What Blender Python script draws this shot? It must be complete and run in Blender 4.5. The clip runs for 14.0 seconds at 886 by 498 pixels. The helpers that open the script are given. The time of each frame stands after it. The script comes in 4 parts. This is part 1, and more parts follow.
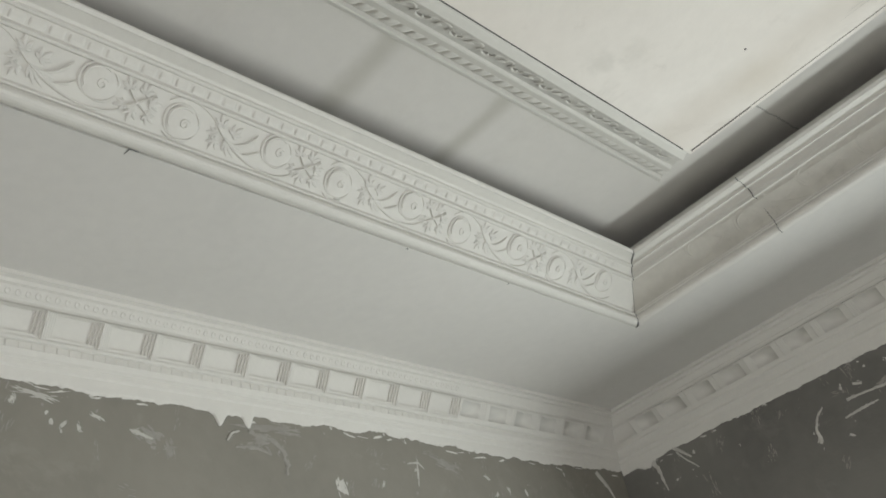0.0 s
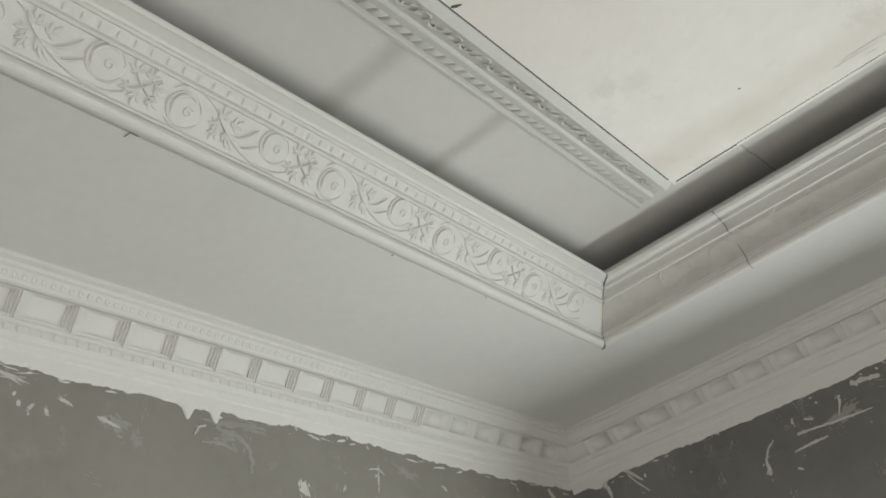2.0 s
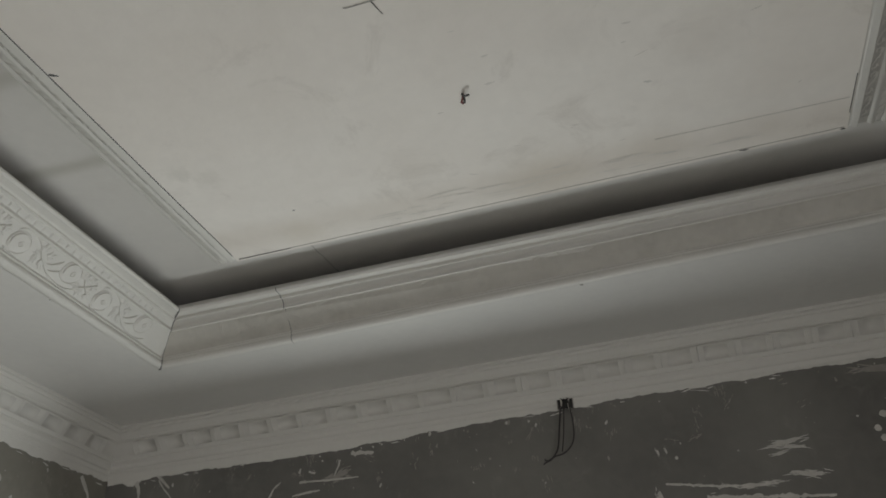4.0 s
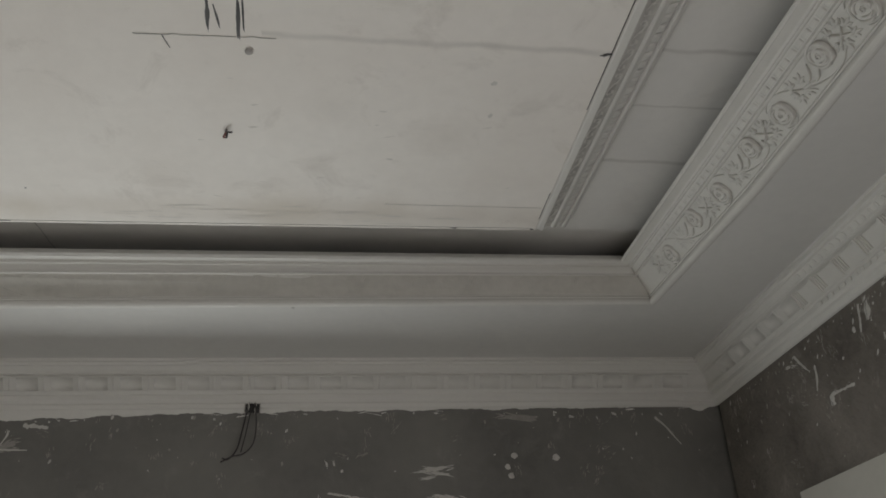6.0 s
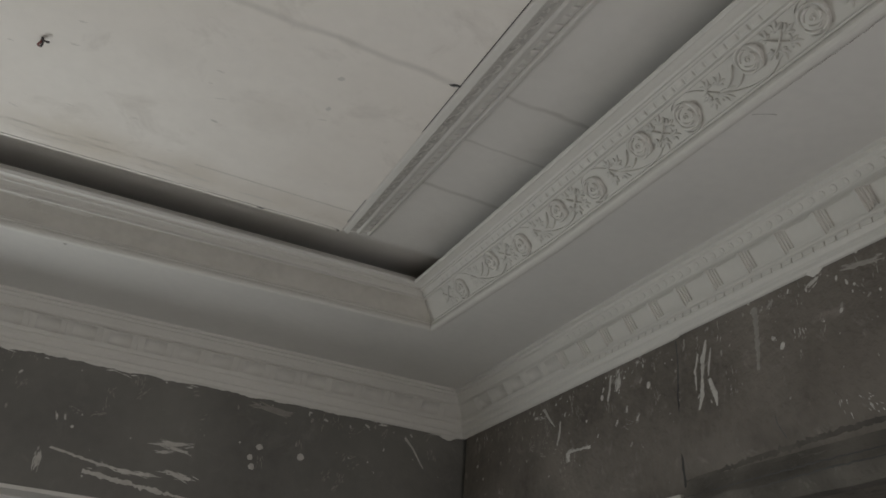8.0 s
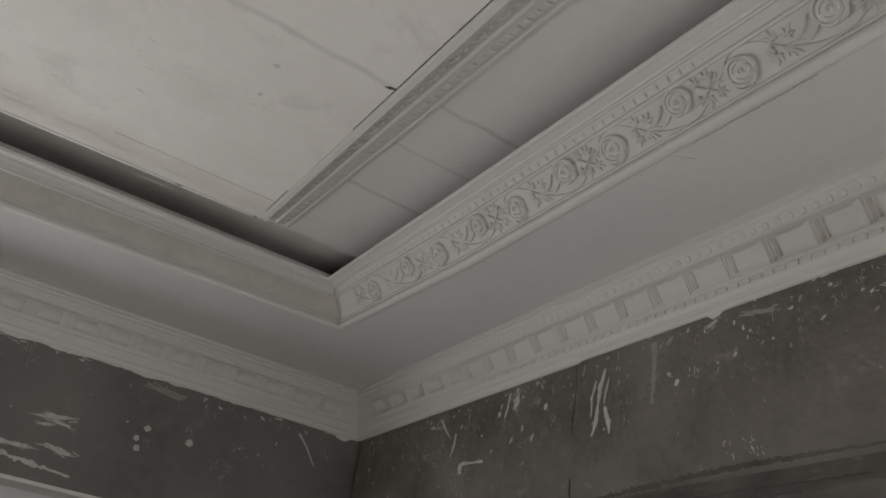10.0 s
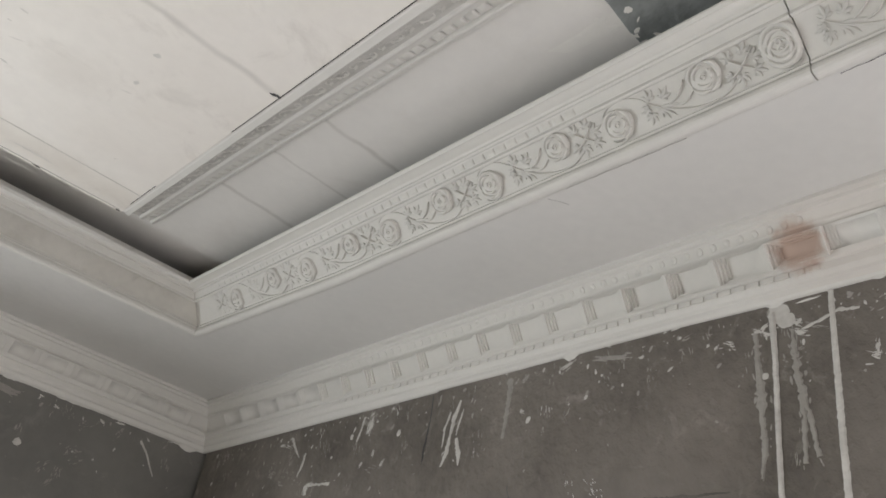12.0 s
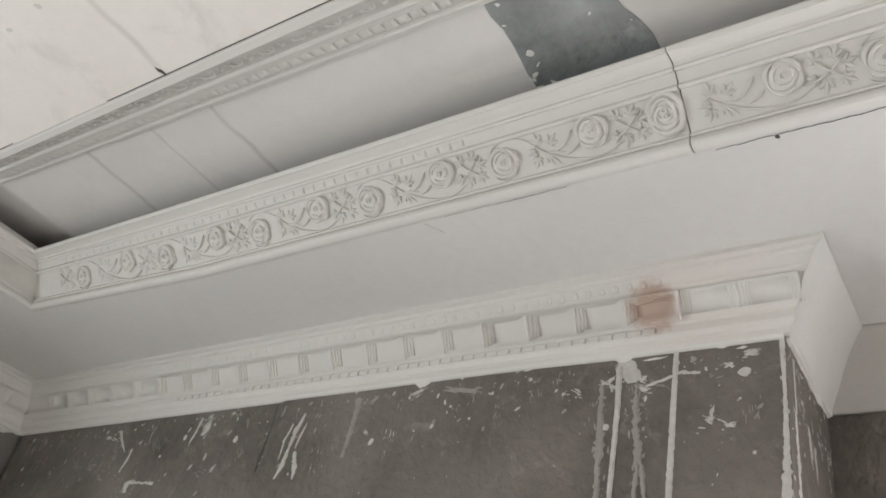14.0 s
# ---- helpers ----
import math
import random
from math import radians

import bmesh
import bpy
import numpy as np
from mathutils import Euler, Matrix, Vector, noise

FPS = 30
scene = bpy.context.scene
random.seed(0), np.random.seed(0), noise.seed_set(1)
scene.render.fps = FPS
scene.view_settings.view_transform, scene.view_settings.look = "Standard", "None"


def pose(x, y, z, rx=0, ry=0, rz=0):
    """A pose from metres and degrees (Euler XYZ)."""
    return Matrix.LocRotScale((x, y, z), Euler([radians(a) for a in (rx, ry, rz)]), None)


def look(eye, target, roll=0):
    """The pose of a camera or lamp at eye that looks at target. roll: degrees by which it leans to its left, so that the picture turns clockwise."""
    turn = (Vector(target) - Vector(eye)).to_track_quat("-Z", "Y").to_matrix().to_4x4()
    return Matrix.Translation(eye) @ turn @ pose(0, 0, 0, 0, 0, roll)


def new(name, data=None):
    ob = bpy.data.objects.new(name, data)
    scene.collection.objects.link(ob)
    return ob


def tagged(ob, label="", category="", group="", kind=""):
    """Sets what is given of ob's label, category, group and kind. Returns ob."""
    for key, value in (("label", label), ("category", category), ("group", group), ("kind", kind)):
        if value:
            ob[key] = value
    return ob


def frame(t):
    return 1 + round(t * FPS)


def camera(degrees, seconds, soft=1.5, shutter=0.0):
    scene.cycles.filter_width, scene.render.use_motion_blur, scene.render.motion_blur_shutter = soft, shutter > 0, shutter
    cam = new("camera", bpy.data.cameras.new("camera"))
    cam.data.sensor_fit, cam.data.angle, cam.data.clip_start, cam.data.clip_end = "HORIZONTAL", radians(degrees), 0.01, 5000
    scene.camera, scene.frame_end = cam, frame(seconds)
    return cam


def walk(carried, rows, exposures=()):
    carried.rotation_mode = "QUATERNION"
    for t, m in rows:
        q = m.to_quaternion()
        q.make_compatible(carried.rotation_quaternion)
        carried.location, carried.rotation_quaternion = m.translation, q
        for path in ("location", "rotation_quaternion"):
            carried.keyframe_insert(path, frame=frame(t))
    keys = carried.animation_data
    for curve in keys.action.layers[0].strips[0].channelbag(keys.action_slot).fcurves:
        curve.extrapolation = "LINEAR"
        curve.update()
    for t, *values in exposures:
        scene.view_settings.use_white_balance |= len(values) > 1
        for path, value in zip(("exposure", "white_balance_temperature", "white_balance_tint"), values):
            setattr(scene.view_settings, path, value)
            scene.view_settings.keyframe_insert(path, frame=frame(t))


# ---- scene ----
cam = camera(55.48, 14.0, soft=1.7)

# seconds, eye x, y, z, heading (to the right), tilt up, lean
PATH = [
    (0, -0.344, 0.357, 1.629, -40.41, 33.83, -13.43),
    (0.5, -0.359, 0.361, 1.628, -38.68, 33.66, -13.01),
    (1, -0.368, 0.348, 1.630, -37.51, 33.60, -12.64),
    (1.5, -0.386, 0.320, 1.633, -36.59, 33.85, -12.07),
    (2, -0.399, 0.285, 1.639, -36.00, 33.66, -11.33),
    (2.5, -0.374, 0.206, 1.653, -31.26, 32.59, -10.90),
    (3, -0.277, 0.154, 1.657, -28.29, 31.76, -9.50),
    (3.5, -0.004, 0.162, 1.545, -22.21, 32.59, -6.14),
    (4, 0.188, 0.096, 1.547, -14.27, 30.91, -3.64),
    (4.2, 0.202, 0.064, 1.547, -11.49, 30.38, -3.07),
    (6.3, 0.160, -0.200, 1.568, 11.82, 28.37, -2.36),
    (6.5, 0.167, -0.196, 1.572, 14.18, 28.39, -1.97),
    (7, 0.162, -0.185, 1.576, 18.35, 28.41, 0.09),
    (7.5, 0.144, -0.180, 1.578, 21.69, 28.51, 2.76),
    (10, 0.152, -0.184, 1.586, 30.22, 29.58, 8.77),
    (10.5, 0.153, -0.182, 1.594, 32.72, 29.97, 9.33),
    (11, 0.148, -0.181, 1.597, 34.70, 30.67, 9.55),
    (11.5, 0.162, -0.181, 1.596, 36.92, 31.59, 9.87),
    (12, 0.172, -0.185, 1.600, 39.50, 32.37, 10.27),
    (12.5, 0.179, -0.183, 1.607, 42.66, 33.14, 10.67),
    (13, 0.174, -0.168, 1.610, 45.32, 33.77, 11.72),
    (13.5, 0.170, -0.159, 1.605, 47.67, 34.68, 13.04),
    (14, 0.180, -0.168, 1.609, 49.73, 35.46, 13.35),
]


def aim(x, y, z, heading, tilt, lean):
    a, b = radians(heading), radians(tilt)
    way = Vector((math.sin(a) * math.cos(b), math.cos(a) * math.cos(b), math.sin(b)))
    return look((x, y, z), Vector((x, y, z)) + way, lean)


EXPOSURES = [(0.0, -0.45, 7680, 27), (2.0, -0.45, 7680, 27), (2.6, -0.64, 7680, 27), (3.0, -0.86, 7680, 28), (3.6, -1.2, 7700, 29), (4.2, -1.22, 7700, 29), (6.3, -1.15, 7700, 31), (7.7, -1.15, 7700, 31),
             (9.8, -1.04, 7640, 33), (10.4, -0.8, 7620, 33), (11.0, -0.19, 7580, 33), (11.5, -0.10, 7580, 33), (12.5, -0.05, 7580, 33), (14.0, 0.06, 7560, 33)]
walk(cam, [(r[0], aim(*r[1:])) for r in PATH], EXPOSURES)

# ---- plan, metres ----
H = 2.75          # underside of the lower ceiling ring
XW, XE, YN = -2.015, 1.704, 2.965   # walls
XA, YC = 2.06, 0.188                # recess wall and the outer corner before it
YS = -3.0                           # wall behind
SKEW = -0.022                       # the far side is a little out of square
HC, PC = 0.177, 0.107               # wall cornice: drop and projection
ZL = 2.894        # lip of the cove moulding
ZP = 2.82         # hung centre panel
ZB = 2.96         # upper ceiling


def far(y, x):
    return y + SKEW * x


# ---- light ----
world = bpy.data.worlds.new("world")
scene.world = world
world.use_nodes = True
sky = world.node_tree.nodes.new("ShaderNodeTexSky")
sky.sky_type, sky.sun_disc = "NISHITA", False
sky.sun_elevation, sky.sun_rotation = radians(50), radians(200)
world.node_tree.links.new(sky.outputs[0], world.node_tree.nodes["Background"].inputs[0])
world.node_tree.nodes["Background"].inputs[1].default_value = 0.1


def window_light(name, place, target, w, h, watts, colour):
    data = bpy.data.lights.new(name, "AREA")
    data.shape, data.size, data.size_y, data.energy, data.color = "RECTANGLE", w, h, watts, colour
    ob = new(name, data)
    ob.matrix_world = look(place, target)
    return ob


window_light("window_daylight_north", (-0.62, 3.04, 1.36), (-0.62, 0, 0.58), 1.2, 1.2, 78, (0.705, 0.95, 1.0))
window_light("window_daylight_bay", (XA + 0.08, -1.5, 1.35), (0, -1.2, 0.5), 1.9, 1.7, 88, (0.755, 0.947, 1.0))
# added fill behind the camera, brightens the north wall and the return cornice
window_light("window_daylight_south", (1.0, YS - 0.08, 1.35), (1.2, 0, 0.55), 1.5, 1.5, 38, (0.77, 0.95, 1.0))


# ---- materials ----
def material(name, base, rough=0.7, grain=(40.0, 0.12), stain=(3.0, 0.2, (0.5, 0.5, 0.5)), bump=(60.0, 0.15), metal=0.0, random_tone=0.0, smear=None):
    """Plain coat with fine grain, broad stains and a fine relief, in metres."""
    m = bpy.data.materials.new(name)
    m.use_nodes = True
    n, l = m.node_tree.nodes, m.node_tree.links
    b = n["Principled BSDF"]
    b.inputs["Roughness"].default_value, b.inputs["Metallic"].default_value = rough, metal
    co = n.new("ShaderNodeNewGeometry").outputs["Position"]

    def cloud(scale, detail, low, high):
        t = n.new("ShaderNodeTexNoise")
        t.inputs["Scale"].default_value, t.inputs["Detail"].default_value = scale, detail
        l.new(co, t.inputs["Vector"])
        r = n.new("ShaderNodeMapRange")
        r.inputs[1].default_value, r.inputs[2].default_value, r.inputs[3].default_value, r.inputs[4].default_value = 0.3, 0.7, low, high
        l.new(t.outputs["Fac"], r.inputs[0])
        return r.outputs[0], t.outputs["Fac"]

    def mix(kind, fac, a, c):
        x = n.new("ShaderNodeMix")
        x.data_type, x.blend_type = "RGBA", kind
        for sock, v in ((x.inputs[0], fac), (x.inputs[6], a), (x.inputs[7], c)):
            if isinstance(v, bpy.types.NodeSocket):
                l.new(v, sock)
            else:
                sock.default_value = v if isinstance(v, float) else (*v, 1)
        return x.outputs[2]

    dark = tuple(v * 0.6 for v in base)
    col = mix("MIX", cloud(grain[0], 6, 0.0, grain[1])[0], base, dark)
    col = mix("MIX", cloud(stain[0], 5, 0.0, stain[1])[0], col, stain[2])
    if smear:
        t = n.new("ShaderNodeTexNoise")
        t.inputs["Scale"].default_value, t.inputs["Detail"].default_value, t.inputs["Roughness"].default_value, t.inputs["Distortion"].default_value = smear[0], 9, 0.68, 0.6
        l.new(co, t.inputs["Vector"])
        r = n.new("ShaderNodeMapRange")
        r.inputs[1].default_value, r.inputs[2].default_value, r.inputs[3].default_value, r.inputs[4].default_value = smear[1], smear[1] + 0.16, 0.0, smear[2]
        l.new(t.outputs["Fac"], r.inputs[0])
        col = mix("MIX", r.outputs[0], col, smear[3])
    if random_tone:
        ri = n.new("ShaderNodeObjectInfo").outputs["Random"]
        mr = n.new("ShaderNodeMath")
        mr.operation, mr.inputs[1].default_value = "MULTIPLY", random_tone
        l.new(ri, mr.inputs[0])
        col = mix("MIX", mr.outputs[0], col, dark)
    l.new(col, b.inputs["Base Color"])
    bp = n.new("ShaderNodeBump")
    bp.inputs["Strength"].default_value, bp.inputs["Distance"].default_value = bump[1], 0.01
    l.new(cloud(bump[0], 4, 0, 1)[1], bp.inputs["Height"])
    l.new(bp.outputs[0], b.inputs["Normal"])
    return m


PLASTER = material("painted_plaster", (0.72, 0.70, 0.66), 0.75, (55.0, 0.08), (2.2, 0.16, (0.62, 0.60, 0.56)), (90.0, 0.08))
SOFFIT = material("skimmed_gypsum", (0.71, 0.69, 0.66), 0.8, (35.0, 0.1), (1.7, 0.4, (0.61, 0.60, 0.575)), (14.0, 0.10), smear=(3.2, 0.53, 0.22, (0.56, 0.55, 0.53)))
BOARD = material("gypsum_board", (0.82, 0.776, 0.725), 0.8, (30.0, 0.1), (3.0, 0.4, (0.70, 0.635, 0.575)), (50.0, 0.06), smear=(5.5, 0.56, 0.42, (0.54, 0.49, 0.44)))
CEMENT = material("cement_render", (0.134, 0.116, 0.100), 0.85, (30.0, 0.85), (3.4, 0.85, (0.242, 0.214, 0.187)), (48.0, 0.9), smear=(13.0, 0.58, 0.55, (0.36, 0.33, 0.30)))
# smooth grey-beige coat of the west wall, lightened further to carry veiling glare
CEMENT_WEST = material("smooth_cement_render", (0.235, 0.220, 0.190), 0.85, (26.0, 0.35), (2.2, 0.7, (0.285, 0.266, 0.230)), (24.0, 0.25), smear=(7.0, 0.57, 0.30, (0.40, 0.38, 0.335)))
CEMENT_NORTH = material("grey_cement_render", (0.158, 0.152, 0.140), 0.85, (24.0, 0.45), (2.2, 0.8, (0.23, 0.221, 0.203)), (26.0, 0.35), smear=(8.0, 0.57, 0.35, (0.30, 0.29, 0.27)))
FRIEZE = material("unpainted_plaster", (0.60, 0.575, 0.525), 0.8, (45.0, 0.3), (9.0, 0.7, (0.66, 0.635, 0.585)), (60.0, 0.15))
FLOOR = material("dusty_concrete", (0.585, 0.565, 0.54), 0.9, (30.0, 0.25), (2.0, 0.5, (0.625, 0.605, 0.58)), (40.0, 0.2))
SPLASH = material("dried_plaster", (0.66, 0.64, 0.60), 0.85, (90.0, 0.4), (25.0, 0.6, (0.42, 0.40, 0.37)), (120.0, 0.06))
GREYPATCH = material("bare_cement_patch", (0.22, 0.235, 0.23), 0.9, (50.0, 0.4), (5.0, 0.95, (0.40, 0.42, 0.41)), (26.0, 0.7), smear=(10.0, 0.55, 0.6, (0.55, 0.56, 0.54)))
DIRTY = material("grimy_moulding", (0.70, 0.68, 0.64), 0.7, (45.0, 0.3), (12.0, 1.0, (0.53, 0.515, 0.485)), (80.0, 0.12), smear=(20.0, 0.54, 0.75, (0.37, 0.355, 0.33)))
FAINT = material("grey_joint_line", (0.36, 0.33, 0.30), 0.9)
PALE = material("pale_scuff", (0.64, 0.61, 0.565), 0.9, (60.0, 0.3), (20.0, 0.7, (0.64, 0.61, 0.57)))
STREAK = material("thin_lime_streak", (0.37, 0.35, 0.32), 0.9, (70.0, 0.4), (30.0, 0.8, (0.28, 0.262, 0.235)), (90.0, 0.05))
RUST = material("rust_stained_plaster", (0.72, 0.70, 0.66), 0.75, (55.0, 0.08), (2.2, 0.16, (0.62, 0.60, 0.56)), (90.0, 0.08))
DARK = material("dark_void", (0.03, 0.028, 0.026), 0.9)
WIRE = material("wire_sheath", (0.03, 0.02, 0.02), 0.5)
WIRERED = material("red_wire", (0.22, 0.04, 0.03), 0.5)
WOOD = material("pale_board", (0.50, 0.48, 0.43), 0.7, (25.0, 0.15), (3.0, 0.25, (0.42, 0.40, 0.355)), (60.0, 0.1))


def stripes(m, axis, side, lines, colour):
    """Filled joints across a board ceiling: soft lines (place, half width, strength) where x is on that side."""
    n, l = m.node_tree.nodes, m.node_tree.links
    b = n["Principled BSDF"]
    geo = n.new("ShaderNodeNewGeometry").outputs["Position"]
    sep = n.new("ShaderNodeSeparateXYZ")
    l.new(geo, sep.inputs[0])
    wave = n.new("ShaderNodeTexNoise")
    wave.inputs["Scale"].default_value, wave.inputs["Detail"].default_value = 9.0, 5
    l.new(geo, wave.inputs["Vector"])

    def calc(op, a, c=0.0):
        x = n.new("ShaderNodeMath")
        x.operation = op
        for sock, v in ((x.inputs[0], a), (x.inputs[1], c)):
            if isinstance(v, bpy.types.NodeSocket):
                l.new(v, sock)
            else:
                sock.default_value = v
        return x.outputs[0]

    where = calc("GREATER_THAN", calc("MULTIPLY", sep.outputs[0], float(side)), 0.0) if side else 1.0
    bent = calc("ADD", sep.outputs[axis], calc("MULTIPLY", calc("SUBTRACT", wave.outputs["Fac"], 0.5), 0.03))
    for place, half, strength in lines:
        r = n.new("ShaderNodeMapRange")
        r.interpolation_type = "SMOOTHSTEP"
        r.inputs[1].default_value, r.inputs[2].default_value, r.inputs[3].default_value, r.inputs[4].default_value = half, 0.0, 0.0, strength
        l.new(calc("ABSOLUTE", calc("SUBTRACT", bent, place)), r.inputs[0])
        fac = calc("MULTIPLY", calc("MULTIPLY", r.outputs[0], where), calc("ADD", wave.outputs["Fac"], 0.4))
        x = n.new("ShaderNodeMix")
        x.data_type = "RGBA"
        l.new(fac, x.inputs[0])
        old = b.inputs["Base Color"].links[0].from_socket
        l.new(old, x.inputs[6])
        x.inputs[7].default_value = (*colour, 1)
        l.new(x.outputs[2], b.inputs["Base Color"])
    return m


def spot(m, centre, core, reach, strength, colour):
    """One round stain with a frayed edge that soaks into the coat."""
    n, l = m.node_tree.nodes, m.node_tree.links
    b = n["Principled BSDF"]
    geo = n.new("ShaderNodeNewGeometry").outputs["Position"]
    wave = n.new("ShaderNodeTexNoise")
    wave.inputs["Scale"].default_value, wave.inputs["Detail"].default_value = 45.0, 4
    l.new(geo, wave.inputs["Vector"])
    d = n.new("ShaderNodeVectorMath")
    d.operation = "DISTANCE"
    l.new(geo, d.inputs[0])
    d.inputs[1].default_value = centre
    bend = n.new("ShaderNodeMath")
    bend.operation, bend.inputs[1].default_value = "MULTIPLY_ADD", 0.06
    l.new(wave.outputs["Fac"], bend.inputs[0])
    l.new(d.outputs["Value"], bend.inputs[2])
    r = n.new("ShaderNodeMapRange")
    r.interpolation_type = "SMOOTHSTEP"
    r.inputs[1].default_value, r.inputs[2].default_value, r.inputs[3].default_value, r.inputs[4].default_value = reach + 0.03, core + 0.03, 0.0, strength
    l.new(bend.outputs[0], r.inputs[0])
    x = n.new("ShaderNodeMix")
    x.data_type = "RGBA"
    l.new(r.outputs[0], x.inputs[0])
    l.new(b.inputs["Base Color"].links[0].from_socket, x.inputs[6])
    x.inputs[7].default_value = (*colour, 1)
    l.new(x.outputs[2], b.inputs["Base Color"])


spot(RUST, (XE - 0.045, 0.447, H - 0.075), 0.030, 0.075, 0.80, (0.50, 0.31, 0.23))
spot(RUST, (XE - 0.05, 0.33, H - 0.08), 0.0, 0.30, 0.25, (0.62, 0.50, 0.44))
BAND = material("board_ceiling", (0.71, 0.685, 0.65), 0.8, (35.0, 0.1), (2.5, 0.4, (0.60, 0.575, 0.545)), (20.0, 0.08), smear=(4.5, 0.55, 0.25, (0.54, 0.50, 0.46)))
stripes(BAND, 1, -1, ((1.26, 0.05, 0.75), (1.602, 0.04, 0.75)), (0.47, 0.45, 0.40))
stripes(BAND, 1, 1, ((1.308, 0.013, 0.6), (1.527, 0.008, 0.5), (1.787, 0.013, 0.6)), (0.44, 0.41, 0.38))
stripes(BOARD, 1, 1, ((1.18, 0.015, 0.42),), (0.46, 0.43, 0.39))
stripes(BOARD, 1, 0, ((1.90, 0.10, 0.30),), (0.52, 0.44, 0.36))
for where, reach, strength, tone in (((-0.85, 1.57, ZP), 0.045, 0.35, (0.56, 0.53, 0.48)), ((-0.80, 1.61, ZP), 0.055, 0.30, (0.58, 0.545, 0.49)), ((-0.68, 1.93, ZP), 0.10, 0.30, (0.64, 0.57, 0.47)), ((0.02, 1.90, ZP), 0.16, 0.40, (0.60, 0.53, 0.44)), ((0.30, 1.86, ZP), 0.12, 0.30, (0.60, 0.53, 0.45)),
                                     ((0.42, 1.52, ZP), 0.13, 0.30, (0.60, 0.545, 0.49)), ((-0.30, 1.72, ZP), 0.11, 0.22, (0.62, 0.56, 0.50)), ((0.15, 1.42, ZP), 0.10, 0.22, (0.62, 0.58, 0.53)), ((0.62, 1.38, ZP), 0.06, 0.3, (0.58, 0.54, 0.49))):
    spot(BOARD, where, 0.0, reach, strength, tone)
# near-black base stands in for the shade inside the passage
PASSAGE_SHADE = material("cement_with_shade", (0.05, 0.047, 0.042), 0.9)
FRAME = material("window_frame_paint", (0.7, 0.7, 0.69), 0.4)


# ---- mesh helpers ----
def link(name, bm, mat, parent=None, smooth=False):
    bmesh.ops.recalc_face_normals(bm, faces=bm.faces)
    me = bpy.data.meshes.new(name)
    bm.to_mesh(me)
    bm.free()
    me.materials.append(mat)
    if smooth:
        me.shade_smooth()
    ob = new(name, me)
    if parent:
        ob.parent = parent
    return ob


def part(name, bm, mat, parent, label="", smooth=False):
    ob = link(name, bm, mat, parent, smooth)
    if label:
        tagged(ob, label)
    return ob


def box(bm, x0, x1, y0, y1, z0, z1):
    v = [bm.verts.new((x, y, z)) for z in (z0, z1) for y in (y0, y1) for x in (x0, x1)]
    for f in ((0, 2, 3, 1), (4, 5, 7, 6), (0, 1, 5, 4), (2, 6, 7, 3), (0, 4, 6, 2), (1, 3, 7, 5)):
        bm.faces.new([v[i] for i in f])


def prism(bm, poly, z0, z1):
    a = [bm.verts.new((x, y, z0)) for x, y in poly]
    b = [bm.verts.new((x, y, z1)) for x, y in poly]
    bm.faces.new(a)
    bm.faces.new(b[::-1])
    for i in range(len(poly)):
        j = (i + 1) % len(poly)
        bm.faces.new((a[i], b[i], b[j], a[j]))


def loft(bm, rings, closed=True):
    """Skin between rings of points; the ends are capped."""
    made = [[bm.verts.new(p) for p in r] for r in rings]
    k = len(made[0])
    for r, s in zip(made, made[1:]):
        for i in range(k if closed else k - 1):
            j = (i + 1) % k
            bm.faces.new((r[i], r[j], s[j], s[i]))
    if closed:
        bm.faces.new(made[0])
        bm.faces.new(made[-1][::-1])


def rails(stations, profile):
    """stations: (base, tip, normal); profile: (share from base to tip, metres along the normal)."""
    return [[b + (t - b) * s + n * d for s, d in profile] for b, t, n in stations]


def empty(name, place=(0, 0, 0)):
    ob = new(name)
    ob.location = place
    return ob


# ---- setting: floor and walls ----
bm = bmesh.new()
box(bm, XW - 0.2, XA + 0.2, YS - 0.2, 3.3, -0.15, 0)
tagged(link("floor", bm, FLOOR), "dusty grey concrete floor of the unfinished room", "floor", kind="structure")

bm = bmesh.new()
box(bm, XW - 0.2, XW, YS - 0.2, 3.2, 0, 3.1)
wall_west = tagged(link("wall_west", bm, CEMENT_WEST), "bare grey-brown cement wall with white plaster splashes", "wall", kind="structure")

bm = bmesh.new()
NX0, NX1, NZ0, NZ1 = -1.3, 0.95, 0.7, 2.125
for x0, x1, z0, z1 in ((XW, NX0, 0, 3.1), (NX1, XE + 0.2, 0, 3.1), (NX0, NX1, 0, NZ0), (NX0, NX1, NZ1, 3.1)):
    prism(bm, [(x0, far(YN, x0)), (x1, far(YN, x1)), (x1, far(YN, x1) + 0.2), (x0, far(YN, x0) + 0.2)], z0, z1)
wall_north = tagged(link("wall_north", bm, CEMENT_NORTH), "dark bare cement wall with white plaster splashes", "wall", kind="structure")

bm = bmesh.new()
prism(bm, [(NX0 + 0.001, far(YN, NX0) - 0.004), (NX1 - 0.001, far(YN, NX1) - 0.004), (NX1 - 0.001, far(YN, NX1) + 0.14), (NX0 + 0.001, far(YN, NX0) + 0.14)], NZ1 - 0.014, NZ1 - 0.001)
part("window_lining", bm, PLASTER, wall_north, "white plastered underside of the window head")

DY0, DY1, DZ = 0.55, 1.487, 2.055
bm = bmesh.new()
box(bm, XE, XE + 0.2, DY1, 2.9, 0, 3.1)
box(bm, XE, XE + 0.2, YC, DY0, 0, 3.1)
box(bm, XE, XE + 0.2, DY0, DY1, DZ, 3.1)
box(bm, XE + 0.2, XA + 0.2, YC, YC + 0.2, 0, 3.1)
